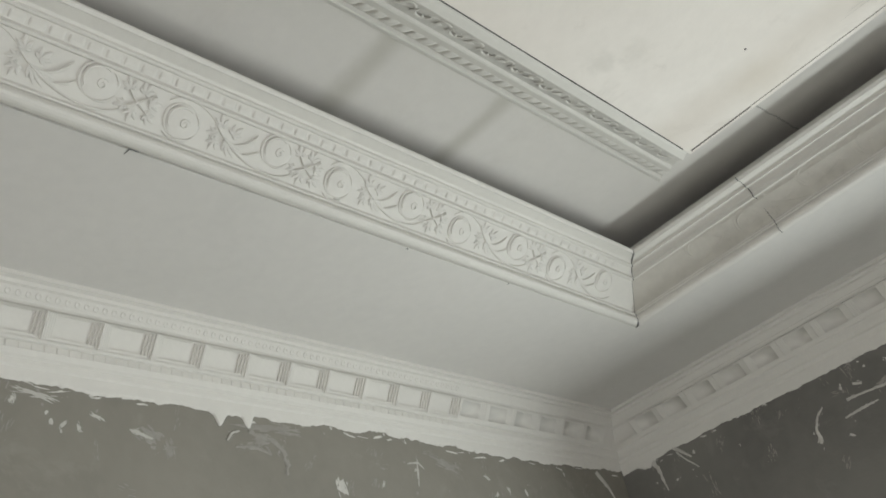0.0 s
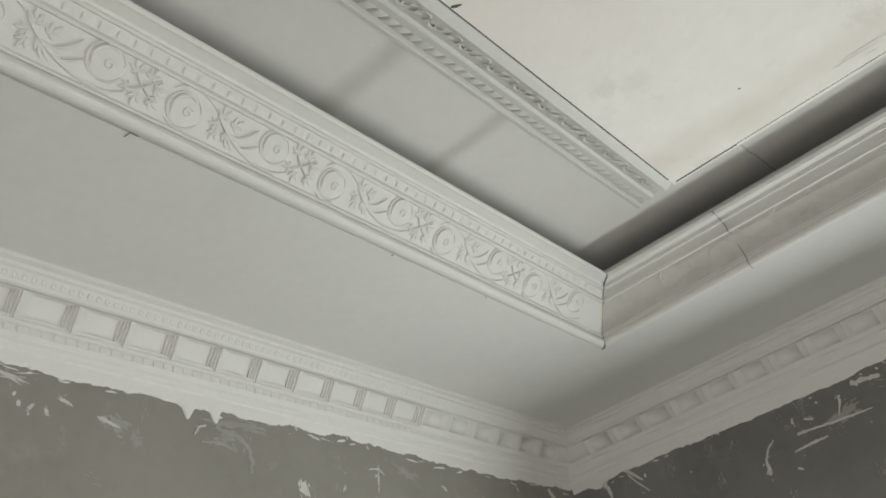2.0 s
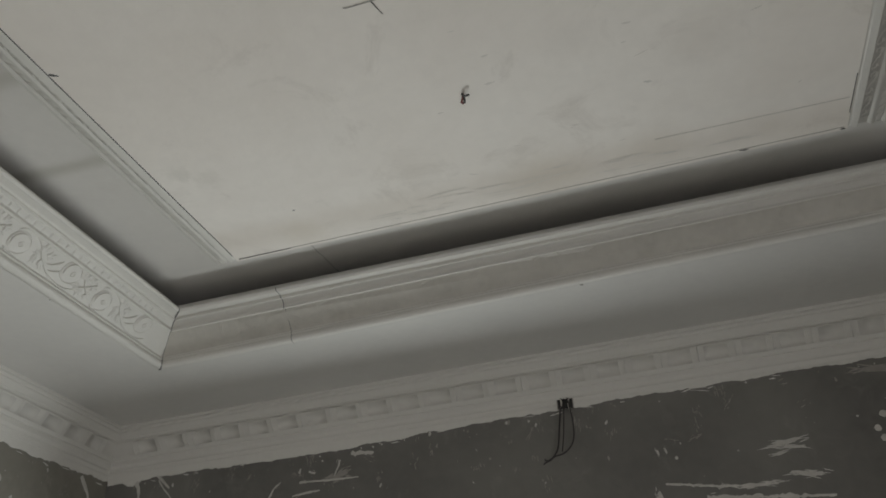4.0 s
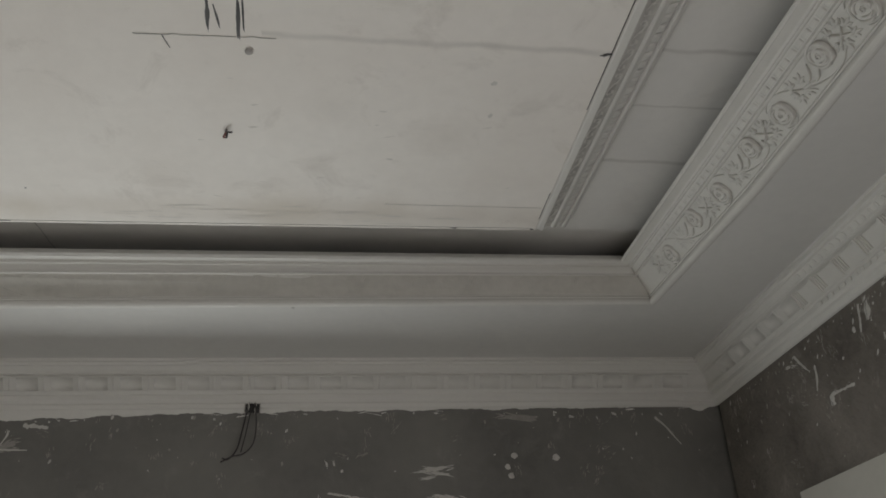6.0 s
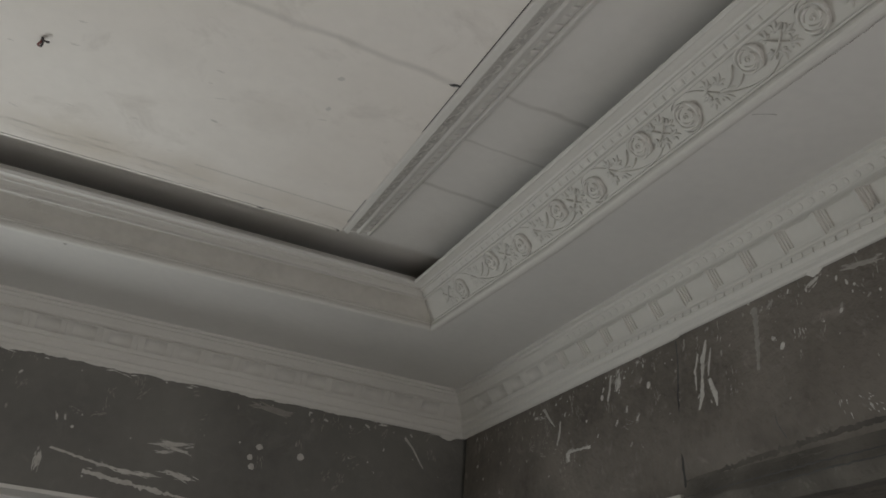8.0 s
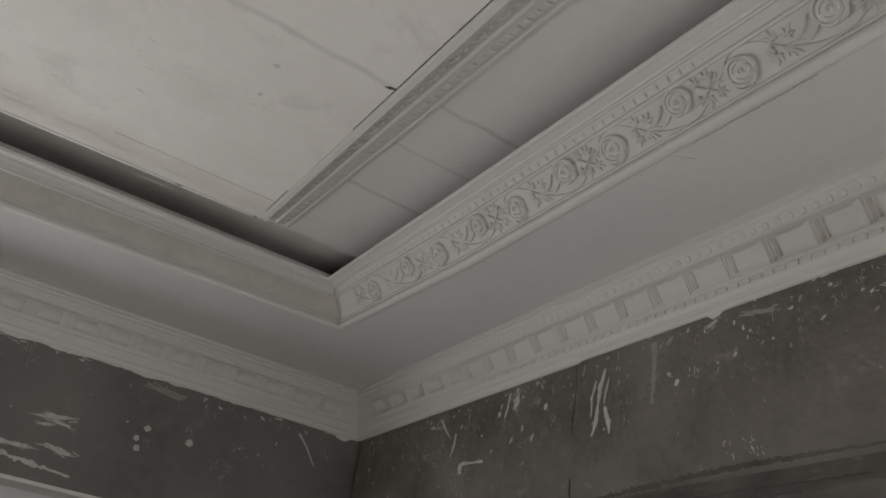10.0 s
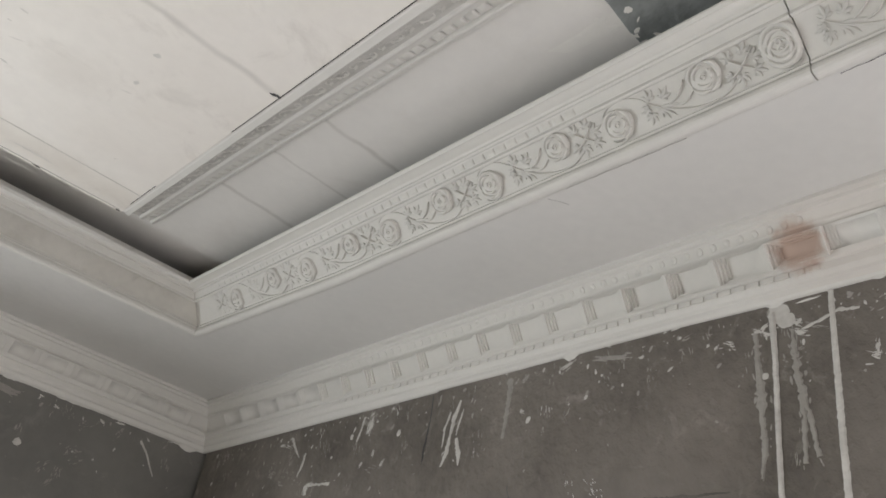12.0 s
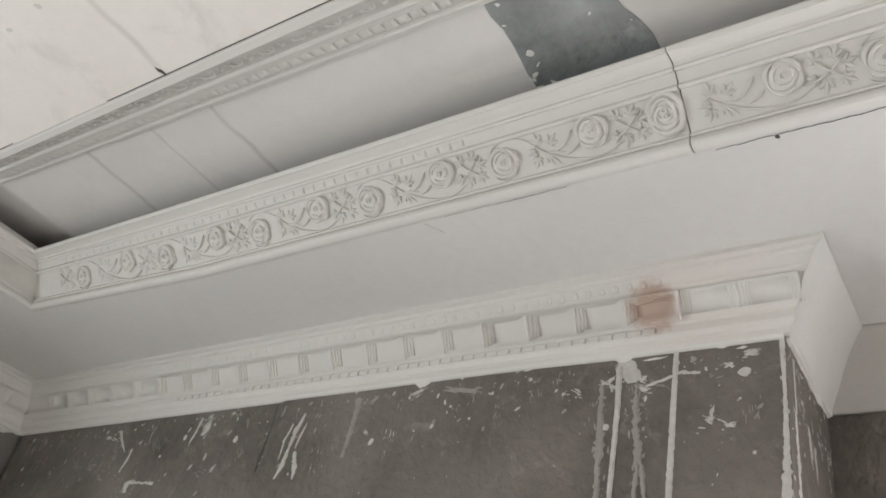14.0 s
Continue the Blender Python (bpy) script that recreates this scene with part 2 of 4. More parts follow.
wall_east = tagged(link("wall_east", bm, CEMENT), "rough bare cement wall with cracks and plaster drips over a doorway", "wall", kind="structure")

bm = bmesh.new()
E0, E1, EZ0, EZ1 = -2.6, -0.6, 0.4, 2.25
box(bm, XA, XA + 0.2, E1, YC, 0, 3.1)
box(bm, XA, XA + 0.2, YS - 0.2, E0, 0, 3.1)
box(bm, XA, XA + 0.2, E0, E1, 0, EZ0)
box(bm, XA, XA + 0.2, E0, E1, EZ1, 3.1)
wall_recess = tagged(link("wall_recess", bm, CEMENT), "bare cement wall of the set-back bay", "wall", kind="structure")

bm = bmesh.new()
# unseen opening, added to let the south fill in
SX0, SX1, SZ0, SZ1 = 0.2, 1.8, 0.55, 2.15
for x0, x1, z0, z1 in ((XW, SX0, 0, 3.1), (SX1, XA, 0, 3.1), (SX0, SX1, 0, SZ0), (SX0, SX1, SZ1, 3.1)):
    box(bm, x0, x1, YS - 0.2, YS, z0, z1)
tagged(link("wall_south", bm, CEMENT), "bare cement wall", "wall", kind="structure")

# room beyond the doorway; its shade is put into the wall colour
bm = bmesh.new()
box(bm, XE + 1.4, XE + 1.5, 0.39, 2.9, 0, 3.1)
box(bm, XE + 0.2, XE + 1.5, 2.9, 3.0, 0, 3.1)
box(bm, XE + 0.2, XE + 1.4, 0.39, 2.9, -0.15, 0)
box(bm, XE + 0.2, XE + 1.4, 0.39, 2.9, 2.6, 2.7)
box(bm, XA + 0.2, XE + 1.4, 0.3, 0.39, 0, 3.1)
tagged(link("wall_passage", bm, PASSAGE_SHADE), "cement walls of the passage beyond the doorway, coloured near black for shade", "wall", kind="structure")


def window(name, m, w, h):
    """An unglazed frame with one mullion; m puts its lower middle in place, local x along the wall."""
    ob = empty(name)
    ob.matrix_world = m
    for x0, x1, z0, z1 in ((-w / 2, -w / 2 + 0.06, 0, h), (w / 2 - 0.06, w / 2, 0, h), (-0.03, 0.03, 0.06, h - 0.06), (-w / 2 + 0.06, w / 2 - 0.06, 0, 0.06), (-w / 2 + 0.06, w / 2 - 0.06, h - 0.06, h)):
        bm = bmesh.new()
        box(bm, x0, x1, -0.03, 0.03, z0, z1)
        part("window_frame", bm, FRAME, ob)
    return tagged(ob, "plain white window frame without glass in the wall", "window", kind="structure")


window("window_1", pose(XA + 0.16, (E0 + E1) / 2, EZ0, 0, 0, 90), E1 - E0, EZ1 - EZ0)
window("window_2", pose((NX0 + NX1) / 2, 3.13, NZ0), NX1 - NX0, NZ1 - NZ0)
# this frame is unseen too, added round the south fill's opening
window("added_window_3", pose((SX0 + SX1) / 2, YS - 0.16, SZ0), SX1 - SX0, SZ1 - SZ0)

# ---- lower ceiling ring ----
FWB, FEB = -1.455, 1.30        # base lines of the cove moulding, west and east
FNB = [(-1.464, 2.468), (1.263, 2.332)]
YNEAR = -2.4
bm = bmesh.new()
prism(bm, [(XW, YS), (FWB, YNEAR), FNB[0], (XW, far(YN, XW))], H, H + 0.02)
prism(bm, [(XW, far(YN, XW)), FNB[0], FNB[1], (XE, far(YN, XE))], H, H + 0.02)
prism(bm, [(XE, far(YN, XE)), FNB[1], (1.301, 1.6), (FEB, 0.9), (FEB, YNEAR), (XA, YS), (XA, YC), (XE, YC)], H, H + 0.02)
prism(bm, [(XW, YS), (XA, YS), (FEB, YNEAR), (FWB, YNEAR)], H, H + 0.02)
tagged(link("ceiling_ring", bm, SOFFIT), "smooth white skimmed gypsum ring of the dropped ceiling", "ceiling", kind="structure")

# upper ceiling, over everything
bm = bmesh.new()
box(bm, XW, XA, YS, 3.2, ZB + 0.03, ZB + 0.15)
tagged(link("ceiling_slab", bm, SOFFIT), "white upper ceiling", "ceiling", kind="structure")

V = Vector
DOWN = V((0, 0, -1))
# ---- cove moulding round the opening ----
S2 = math.sqrt(0.5)


def st(bx, by, tx, ty, nx, ny):
    return (V((bx, by, H)), V((tx, ty, ZL)), V((nx * S2, ny * S2, -S2)))


LW, LE = -1.312, 1.158     # lip lines
LNL, LNR = (-1.312, 2.312), (1.149, 2.258)
WEST = [st(FWB, YNEAR, LW, YNEAR + 0.14, 1, 1), st(FWB, 0.9, LW, 0.9, 1, 0), st(*FNB[0], *LNL, 1, -1)]
NORTH = [st(*FNB[0], *LNL, 1, -1), st(*FNB[1], *LNR, -1, -1)]
EAST_A = [st(*FNB[1], *LNR, -1, -1), st(1.301, 1.6, 1.155, 1.6, -1, 0), st(FEB, 0.9, LE, 0.9, -1, 0), st(FEB, 0.2362, LE, 0.2382, -1, 0)]
EAST_B = [st(FEB, 0.2335, LE, 0.2355, -1, 0), st(FEB, YNEAR, LE, YNEAR + 0.14, -1, 1)]
SOUTH = [st(FEB, YNEAR, LE, YNEAR + 0.14, -1, 1), st(FWB, YNEAR, LW, YNEAR + 0.14, 1, 1)]
COVE = [(0.0, -0.012), (0.0, 0.004), (0.008, 0.0090), (0.028, 0.0150), (0.052, 0.0190), (0.080, 0.0215), (0.108, 0.0210), (0.130, 0.0165), (0.147, 0.0095), (0.153, 0.0060), (0.160, 0.0100), (0.178, 0.0095), (0.188, 0.0020),
        (0.20, 0.0), (0.60, 0.0), (0.607, 0.0075), (0.632, 0.0105), (0.652, 0.0055), (0.66, 0.002), (0.77, 0.002), (0.778, 0.009), (0.80, 0.0115), (0.822, 0.0065),
        (0.85, 0.0075), (0.895, 0.017), (0.935, 0.0255), (0.945, 0.030), (0.985, 0.030), (1.0, 0.027), (1.0, -0.012)]


def cove(name, stations, label):
    bm = bmesh.new()
    loft(bm, rails(stations, COVE))
    return tagged(link(name, bm, PLASTER), label, "cornice", group="cove mouldings round the ceiling opening")


LBL = "white plaster cove moulding with a rose and leaf frieze"
cove_west = cove("cove_moulding", WEST, LBL)
cove_north = cove("cove_moulding", NORTH, "white plaster cove moulding, its rose frieze clogged with paint")
cove_east = cove("cove_moulding", EAST_A, LBL + ", cracked at its joint")
cove_east_end = cove("cove_moulding", EAST_B, LBL + " beyond the open joint")
bm = bmesh.new()
loft(bm, rails(NORTH, [(0.203, 0.0003), (0.203, 0.0013), (0.597, 0.0013), (0.597, 0.0003)]))
part("frieze_ground", bm, FRIEZE, cove_north, "unpainted buff ground of the frieze")
cove("cove_moulding", SOUTH, LBL)

# ---- upper ceiling band and hung panel ----
PW, PE = -0.921, 0.764
PFL, PFR = 2.005, 1.968     # far edge of the panel at its corners
bm = bmesh.new()
G = 0.0
for x0, x1, cuts in ((XW + 0.3, -0.6, (-2.6, -1.3, -0.3, 0.6, 1.28, 1.63, 2.75)), (0.5, XE - 0.1, (-2.6, -1.5, -0.6, 0.42, 1.33, 1.57, 1.81, 2.75))):
    for a, b in zip(cuts, cuts[1:]):
        box(bm, x0, x1, a + G, b - G, ZB, ZB + 0.012)
box(bm, -0.6 + G, 0.5 - G, -2.6, 2.75, ZB, ZB + 0.012)
tagged(link("ceiling_band", bm, BAND), "white gypsum boards of the upper ceiling with visible joints", "ceiling", kind="structure")

bm = bmesh.new()
yb = [(PFL, PFR), (1.178, 1.178), (-0.03, -0.03), (-1.24, -1.24), (-2.1, -2.1)]
for (a0, a1), (b0, b1) in zip(yb, yb[1:]):
    prism(bm, [(PW, b0 + G), (PE, b1 + G), (PE, a1 - G), (PW, a0 - G)], ZP, ZP + 0.012)
tagged(link("ceiling_panel", bm, BOARD), "cream gypsum boards of the hung ceiling panel with stains", "ceiling", kind="structure")

# moulding beside the panel, mitred and left open at its far end
RISE = [(0.0, 0.0), (0.02, 0.005), (0.10, 0.014), (0.125, 0.013), (0.135, 0.005), (0.15, 0.001), (0.50, 0.001), (0.512, 0.008), (0.53, 0.0105), (0.625, 0.0105), (0.632, 0.0105), (0.640, 0.003), (0.652, 0.003), (0.66, 0.006), (0.87, 0.006),
        (0.876, 0.003), (0.886, 0.003), (0.892, 0.013), (0.91, 0.0155), (0.985, 0.0155), (1.0, 0.013), (1.005, -0.012), (0.0, -0.012)]
MW, ME = (-1.125, -1.093), (1.02, 0.916)   # outer edge at the near and far end
for x0, x1, yf, s in ((PW - 0.003, MW, PFL, 1), (PE + 0.003, ME, PFR, -1)):
    n = V((-s * 0.52, 0, -0.854))
    bm = bmesh.new()
    loft(bm, rails([(V((x0, -2.1, ZP + 0.004)), V((x1[0], -2.1, ZB)), n), (V((x0, yf - 0.01, ZP + 0.004)), V((x1[1], yf + 0.19, ZB)), n)], RISE))
    mould = tagged(link("panel_moulding", bm, PLASTER), "off-white plaster moulding with a grimy leaf band along the hung panel", "moulding")
    bm = bmesh.new()
    loft(bm, rails([(V((x0, -2.1, ZP + 0.004)), V((x1[0], -2.1, ZB)), n), (V((x0, yf - 0.03, ZP + 0.004)), V((x1[1], yf + 0.15, ZB)), n)], [(0.15, 0.0), (0.15, 0.0030), (0.50, 0.0030), (0.50, 0.0)]))
    part("leaf_band", bm, DIRTY, mould, "grey smeared leaf band")

# ---- wall cornice ----
CORN = [(0.0, 0.0), (0.0, 0.163), (0.012, 0.163), (0.014, 0.150), (0.022, 0.146), (0.028, 0.136), (0.028, 0.118), (0.034, 0.116), (0.040, 0.106), (0.041, 0.104),
        (0.026, 0.100), (0.058, 0.052), (0.064, 0.050), (0.070, 0.046), (0.072, 0.042), (0.070, 0.040), (0.084, 0.022), (0.092, 0.020), (0.094, 0.012), (0.107, 0.010), (0.107, 0.0)]


CORN_SMOOTH = [(0.0, 0.0), (0.0, 0.163), (0.012, 0.163), (0.016, 0.148), (0.026, 0.128), (0.040, 0.104), (0.052, 0.080), (0.064, 0.058), (0.078, 0.038), (0.092, 0.021), (0.103, 0.012), (0.107, 0.008), (0.107, 0.0)]


def cornice(name, path, label, profile=CORN, mat=PLASTER):
    """path: (x, y, nx, ny) with the mitred way into the room."""
    bm = bmesh.new()
    loft(bm, [[V((x + nx * o, y + ny * o, H - dz)) for o, dz in profile] for x, y, nx, ny in path])
    return tagged(link(name, bm, mat, smooth=profile is CORN_SMOOTH), label, "cornice", group="cornices along the walls")


CL = "white plaster wall cornice with stepped coffers, beads and dentils"
cornice_west = cornice("wall_cornice", [(XW, YS, 1, 0), (XW, far(YN, XW), 1, -1)], CL)
cornice_north = cornice("wall_cornice", [(XW, far(YN, XW), 1, -1), (XE, far(YN, XE), -1, -1)], "white plaster wall cornice thickly painted over")
cornice_east = cornice("wall_cornice", [(XE, far(YN, XE), -1, -1), (XE, YC, -1, -1)], CL + ", one rust-stained", CORN, RUST)
cornice("wall_cornice", [(XE, YC, -1, -1), (XA, YC, -1, -1)], "smooth white plaster cornice round the outer corner", CORN_SMOOTH)
cornice("wall_cornice", [(XA, YC, -1, -1), (XA, YS, -1, 0)], "smooth white plaster cornice of the set-back bay", CORN_SMOOTH)


# ---- ornament helpers ----
def ridge(bm, pts, widths, height, k=5):
    """A raised rib along points of the plane z = 0, rounded across, tapering by widths."""
    rings = []
    for i, p in enumerate(pts):
        a, b = V(pts[max(i - 1, 0)]), V(pts[min(i + 1, len(pts) - 1)])
        d = (b - a).normalized()
        side = V((-d.y, d.x, 0))
        w = widths[i]
        rings.append([V(p) + side * w * math.cos(math.pi * j / (k - 1)) + V((0, 0, -0.001 + (height + 0.001) * min(1, w / max(widths) + 0.2) * math.sin(math.pi * j / (k - 1)))) for j in range(k)])
    loft(bm, rings, closed=False)


def arc(cx, cy, r, a0, a1, n=9, squash=1.0):
    return [(cx + r * math.cos(radians(a0 + (a1 - a0) * i / (n - 1))), cy + squash * r * math.sin(radians(a0 + (a1 - a0) * i / (n - 1))), 0.0) for i in range(n)]


def swell(n, w, ends=0.15):
    return [w * (ends + (1 - ends) * math.sin(math.pi * i / (n - 1))) for i in range(n)]


def leaf(bm, x, y, angle, length, width, height=0.006):
    """A pointed leaf with a middle rib."""
    c, s = math.cos(radians(angle)), math.sin(radians(angle))
    row = []
    for u, w in ((0, 0.15), (0.3, 0.8), (0.55, 1.0), (0.8, 0.6), (1.0, 0.02)):
        for e, z in ((-1, -0.001), (-0.5, height * 0.8), (0, height * 0.45), (0.5, height * 0.8), (1, -0.001)):
            px, py = u * length, e * w * width / 2
            row.append(bm.verts.new((x + c * px - s * py, y + s * px + c * py, z * (0.5 + 0.5 * math.sin(math.pi * min(u + 0.2, 0.95))))))
    for i in range(4):
        for j in range(4):
            q = i * 5 + j
            bm.faces.new((row[q], row[q + 1], row[q + 6], row[q + 5]))


def relief(name, bm, mat=None):
    bmesh.ops.recalc_face_normals(bm, faces=bm.faces)
    me = bpy.data.meshes.new(name)
    bm.to_mesh(me)
    bm.free()
    me.materials.append(mat or PLASTER)
    me.shade_smooth()
    return me


def rose_mesh(soft):
    """A full-blown rose in relief: a low dome, overlapping petals and a coiled bud; soft: its petals half filled with paint."""
    bm = bmesh.new()
    R, rise = (0.034, 0.0052) if soft else (0.032, 0.0100)

    def dome(x, y):
        return rise * max(0.0, 1 - (x * x + y * y) / (R * R)) ** (0.45 if soft else 0.6)

    def petal(cx, cy, r, a0, a1, w, h):
        pts = [(x, y) for x, y, z in arc(cx, cy, r, a0, a1, 11)]
        ridge(bm, [(x, y, dome(x, y) - 0.0004) for x, y in pts], swell(11, w, 0.2), h)

    turns = [2 * math.pi * k / 24 for k in range(24)]
    loft(bm, [[(R * f * (1 + 0.035 * math.sin(5 * t)) * math.cos(t), R * f * (1 + 0.035 * math.sin(5 * t)) * math.sin(t), dome(R * f, 0) - 0.001) for t in turns] for f in (1.0, 0.95, 0.85, 0.65, 0.4, 0.2, 0.04)])
    if soft:
        for p in ((-0.001, 0.0, 0.0335, 95, 240, 0.0036, 0.0042), (-0.002, 0.001, 0.0255, 55, 215, 0.0030, 0.0036), (0.0, -0.001, 0.031, 250, 335, 0.0024, 0.0030), (0.001, 0.0, 0.029, 5, 60, 0.0020, 0.0022)):
            petal(*p)
        bx, by, coil, w, h = 0.004, -0.002, 0.0105, 0.0014, 0.0017
    else:
        for p in ((-0.002, 0.002, 0.0270, 85, 205, 0.0060, 0.0056), (0.003, 0.003, 0.0240, -25, 80, 0.0056, 0.0050), (-0.003, -0.003, 0.0240, 200, 300, 0.0052, 0.0050), (0.004, -0.005, 0.0225, 270, 355, 0.0046, 0.0048), (-0.001, 0.003, 0.0170, 70, 195, 0.0042, 0.0048),
                  (0.002, -0.002, 0.0150, 205, 320, 0.0038, 0.0042), (0.004, 0.002, 0.0125, -50, 60, 0.0034, 0.0042)):
            petal(*p)
        bx, by, coil, w, h = 0.001, 0.0, 0.0075, 0.0022, 0.0024
    spin = [(coil * (1 - 0.8 * i / 15), 0.6 + 0.56 * i) for i in range(16)]
    ridge(bm, [(bx + r * math.cos(t), by + r * math.sin(t), dome(bx, by) - 0.0006) for r, t in spin], swell(16, w, 0.4), h)
    return relief("rose", bm)


def lobed(bm, x, y, angle, size, height):
    """A small leaf of five pointed lobes."""
    for turn, l, w in ((-80, 0.55, 0.34), (-40, 0.88, 0.40), (0, 1.12, 0.44), (40, 0.88, 0.40), (80, 0.55, 0.34)):
        leaf(bm, x, y, angle + turn, size * l, size * w, height)


# the repeat is drawn from the upper rose: metres along the moulding and towards its lip
UP = 0.85
CROSS_AT, FAN_AT, TENDRIL_AT, LOWER_ROSE = (0.072, -0.012), (0.255, -0.017), (0.180, 0.022), -0.0145


def spray_mesh(kind, height=1.0):
    bm = bmesh.new()
    ox, oy = (CROSS_AT, FAN_AT, TENDRIL_AT)[kind]

    def p(x, y):
        return (x - ox, y * UP - oy, 0.0)

    def stem(pts, w, h=0.006):
        fine = [tuple(q) for q in curve([p(*q) for q in pts], 4)]
        ridge(bm, fine, swell(len(fine), w, 0.3), h * height)

    def lobe(x, y, angle, size):
        lobed(bm, *p(x, y)[:2], angle, size, 0.0052 * height)

    if kind == 0:
        stem([(0.039, -0.030), (0.058, -0.024), (0.074, -0.012), (0.100, 0.014)], 0.0022)
        stem([(0.050, 0.014), (0.062, -0.002), (0.074, -0.014), (0.100, -0.036)], 0.0022)
        for q in ((0.056, 0.008, 112, 0.021), (0.080, 0.008, 66, 0.023), (0.092, -0.006, 12, 0.021), (0.090, -0.030, -28, 0.020), (0.067, -0.028, -98, 0.021), (0.053, -0.022, 205, 0.018)):
            lobe(*q)
        stem([(0.124, -0.047), (0.136, -0.056), (0.150, -0.057), (0.166, -0.050)], 0.0022, 0.005)
    elif kind == 1:
        stem([(0.226, 0.012), (0.240, -0.006), (0.258, -0.022), (0.285, -0.040), (0.320, -0.054), (0.350, -0.058), (0.380, -0.054), (0.404, -0.040)], 0.0026)
        for q in ((0.240, 0.004, 100, 0.023), (0.264, -0.004, 48, 0.023), (0.234, -0.012, 190, 0.018), (0.236, -0.026, 248, 0.020)):
            lobe(*q)
        for turn, l in ((-14, 0.044), (-30, 0.048), (-46, 0.040), (-64, 0.032), (-84, 0.022)):
            leaf(bm, *p(0.252, -0.018)[:2], turn, l, 0.0078, 0.0060 * height)
        stem([(0.269, -0.024), (0.290, -0.016), (0.304, -0.002), (0.314, 0.014)], 0.0026, 0.0055)
        stem([(0.293, -0.036), (0.309, -0.031), (0.325, -0.018)], 0.0024, 0.0055)
    else:
        stem([(0.128, 0.018), (0.142, 0.031), (0.165, 0.037), (0.190, 0.033), (0.212, 0.022), (0.228, 0.008)], 0.0019, 0.0042)
    return relief("leaf_spray" if kind < 2 else "tendril", bm)


def curve(pts, n=8):
    """A smooth line through points."""
    out = []
    p = [V(q) for q in pts]
    for i in range(len(p) - 1):
        p0, p1, p2, p3 = p[max(i - 1, 0)], p[i], p[i + 1], p[min(i + 2, len(p) - 1)]
        for j in range(n):
            t = j / n
            out.append(0.5 * (2 * p1 + (p2 - p0) * t + (2 * p0 - 5 * p1 + 4 * p2 - p3) * t * t + (3 * p1 - p0 - 3 * p2 + p3) * t ** 3))
    out.append(p[-1])
    return out


def tooth_mesh():
    """A low cushion that dies into the band above and below, so that only the gap beside it shows."""
    bm = bmesh.new()
    w, h, d = 0.0276, 0.020, 0.0026
    rows = [(-1.0, 0.0), (-0.62, 0.85), (-0.2, 1.0), (0.3, 0.7), (1.0, 0.0)]
    loft(bm, [[(x * w / 2, y * h / 2, z * d * k - 0.0004) for y, z in rows] for x, k in ((-1, 0.0), (-0.97, 0.9), (-0.6, 1.0), (0.6, 1.0), (0.97, 0.9), (1, 0.0))], closed=False)
    return relief("dentil", bm)


def block_mesh(name, w, h, d, mat, slope=0.25, lean=0.0):
    """A small block, its outer face smaller than its foot."""
    bm = bmesh.new()
    a = [(-w / 2, -h / 2), (w / 2, -h / 2), (w / 2, h / 2), (-w / 2, h / 2)]
    k = 1 - slope
    loft(bm, [[(x, y, -0.002) for x, y in a], [(x, y, d * 0.6) for x, y in a], [(x * k + lean * y, y * k, d) for x, y in a]])
    bmesh.ops.recalc_face_normals(bm, faces=bm.faces)
    me = bpy.data.meshes.new(name)
    bm.to_mesh(me)
    bm.free()
    me.materials.append(mat)
    return me


def bead_mesh(mat):
    bm = bmesh.new()
    loft(bm, [[(r * math.cos(t), 1.15 * r * math.sin(t), z) for t in [2 * math.pi * i / 10 for i in range(10)]] for r, z in ((0.0112, -0.002), (0.0106, 0.0026), (0.0090, 0.0036), (0.0066, 0.0010), (0.002, 0.0006))])
    bmesh.ops.recalc_face_normals(bm, faces=bm.faces)
    me = bpy.data.meshes.new("bead")
    bm.to_mesh(me)
    bm.free()
    me.materials.append(mat)
    me.shade_smooth()
    return me


def coffer_mesh(name, mat, depth, head=0.0018):
    """A stepped recess: four narrow steps that go down to a broad flat floor."""
    bm = bmesh.new()
    w, h, n = 0.06175, 0.0315, 4
    corners = ((-1, -1), (1, -1), (1, 1), (-1, 1))
    rings = [[(sx * w, sy * h, -0.004) for sx, sy in corners]]
    for i in range(n):
        z, z2 = depth * (1 - i / n) + 0.003, depth * (1 - (i + 1) / n) + 0.003
        for zz, k in ((z, i + 0.04), (z + 0.0004, i + 0.30), (z, i + 0.62), (z2, i + 0.72)):
            rings.append([(sx * (w - 0.0062 * k), sy * (h - head * k), zz) for sx, sy in corners])
    loft(bm, rings)
    bmesh.ops.recalc_face_normals(bm, faces=bm.faces)
    me = bpy.data.meshes.new(name)
    bm.to_mesh(me)
    bm.free()
    me.materials.append(mat)
    if depth < 0.015:
        me.shade_smooth()
    return me


def put(name, me, parent, place, along, out, scale=1.0):
    """One piece on a face: its x along, its z out of the face."""
    x = V(along).normalized()
    z = (V(out) - x * x.dot(V(out))).normalized()
    y = z.cross(x)
    m = Matrix((x, y, z)).transposed().to_4x4()
    ob = new(name, me)
    ob.parent = parent
    ob.matrix_basis = Matrix.Translation(place) @ m @ Matrix.Diagonal((scale, scale, scale, 1))
    return ob


ROSE, ROSE_SOFT, CROSS, FAN, TENDRIL = rose_mesh(False), rose_mesh(True), spray_mesh(0), spray_mesh(1), spray_mesh(2)
TOOTH = tooth_mesh()
DENTIL = block_mesh("dentil", 0.0292, 0.0135, 0.0036, RUST, 0.06)
DENTIL_WORN = block_mesh("dentil", 0.0232, 0.017, 0.0022, PLASTER, 0.06)
BEAD, BEAD_EAST = bead_mesh(PLASTER), bead_mesh(RUST)
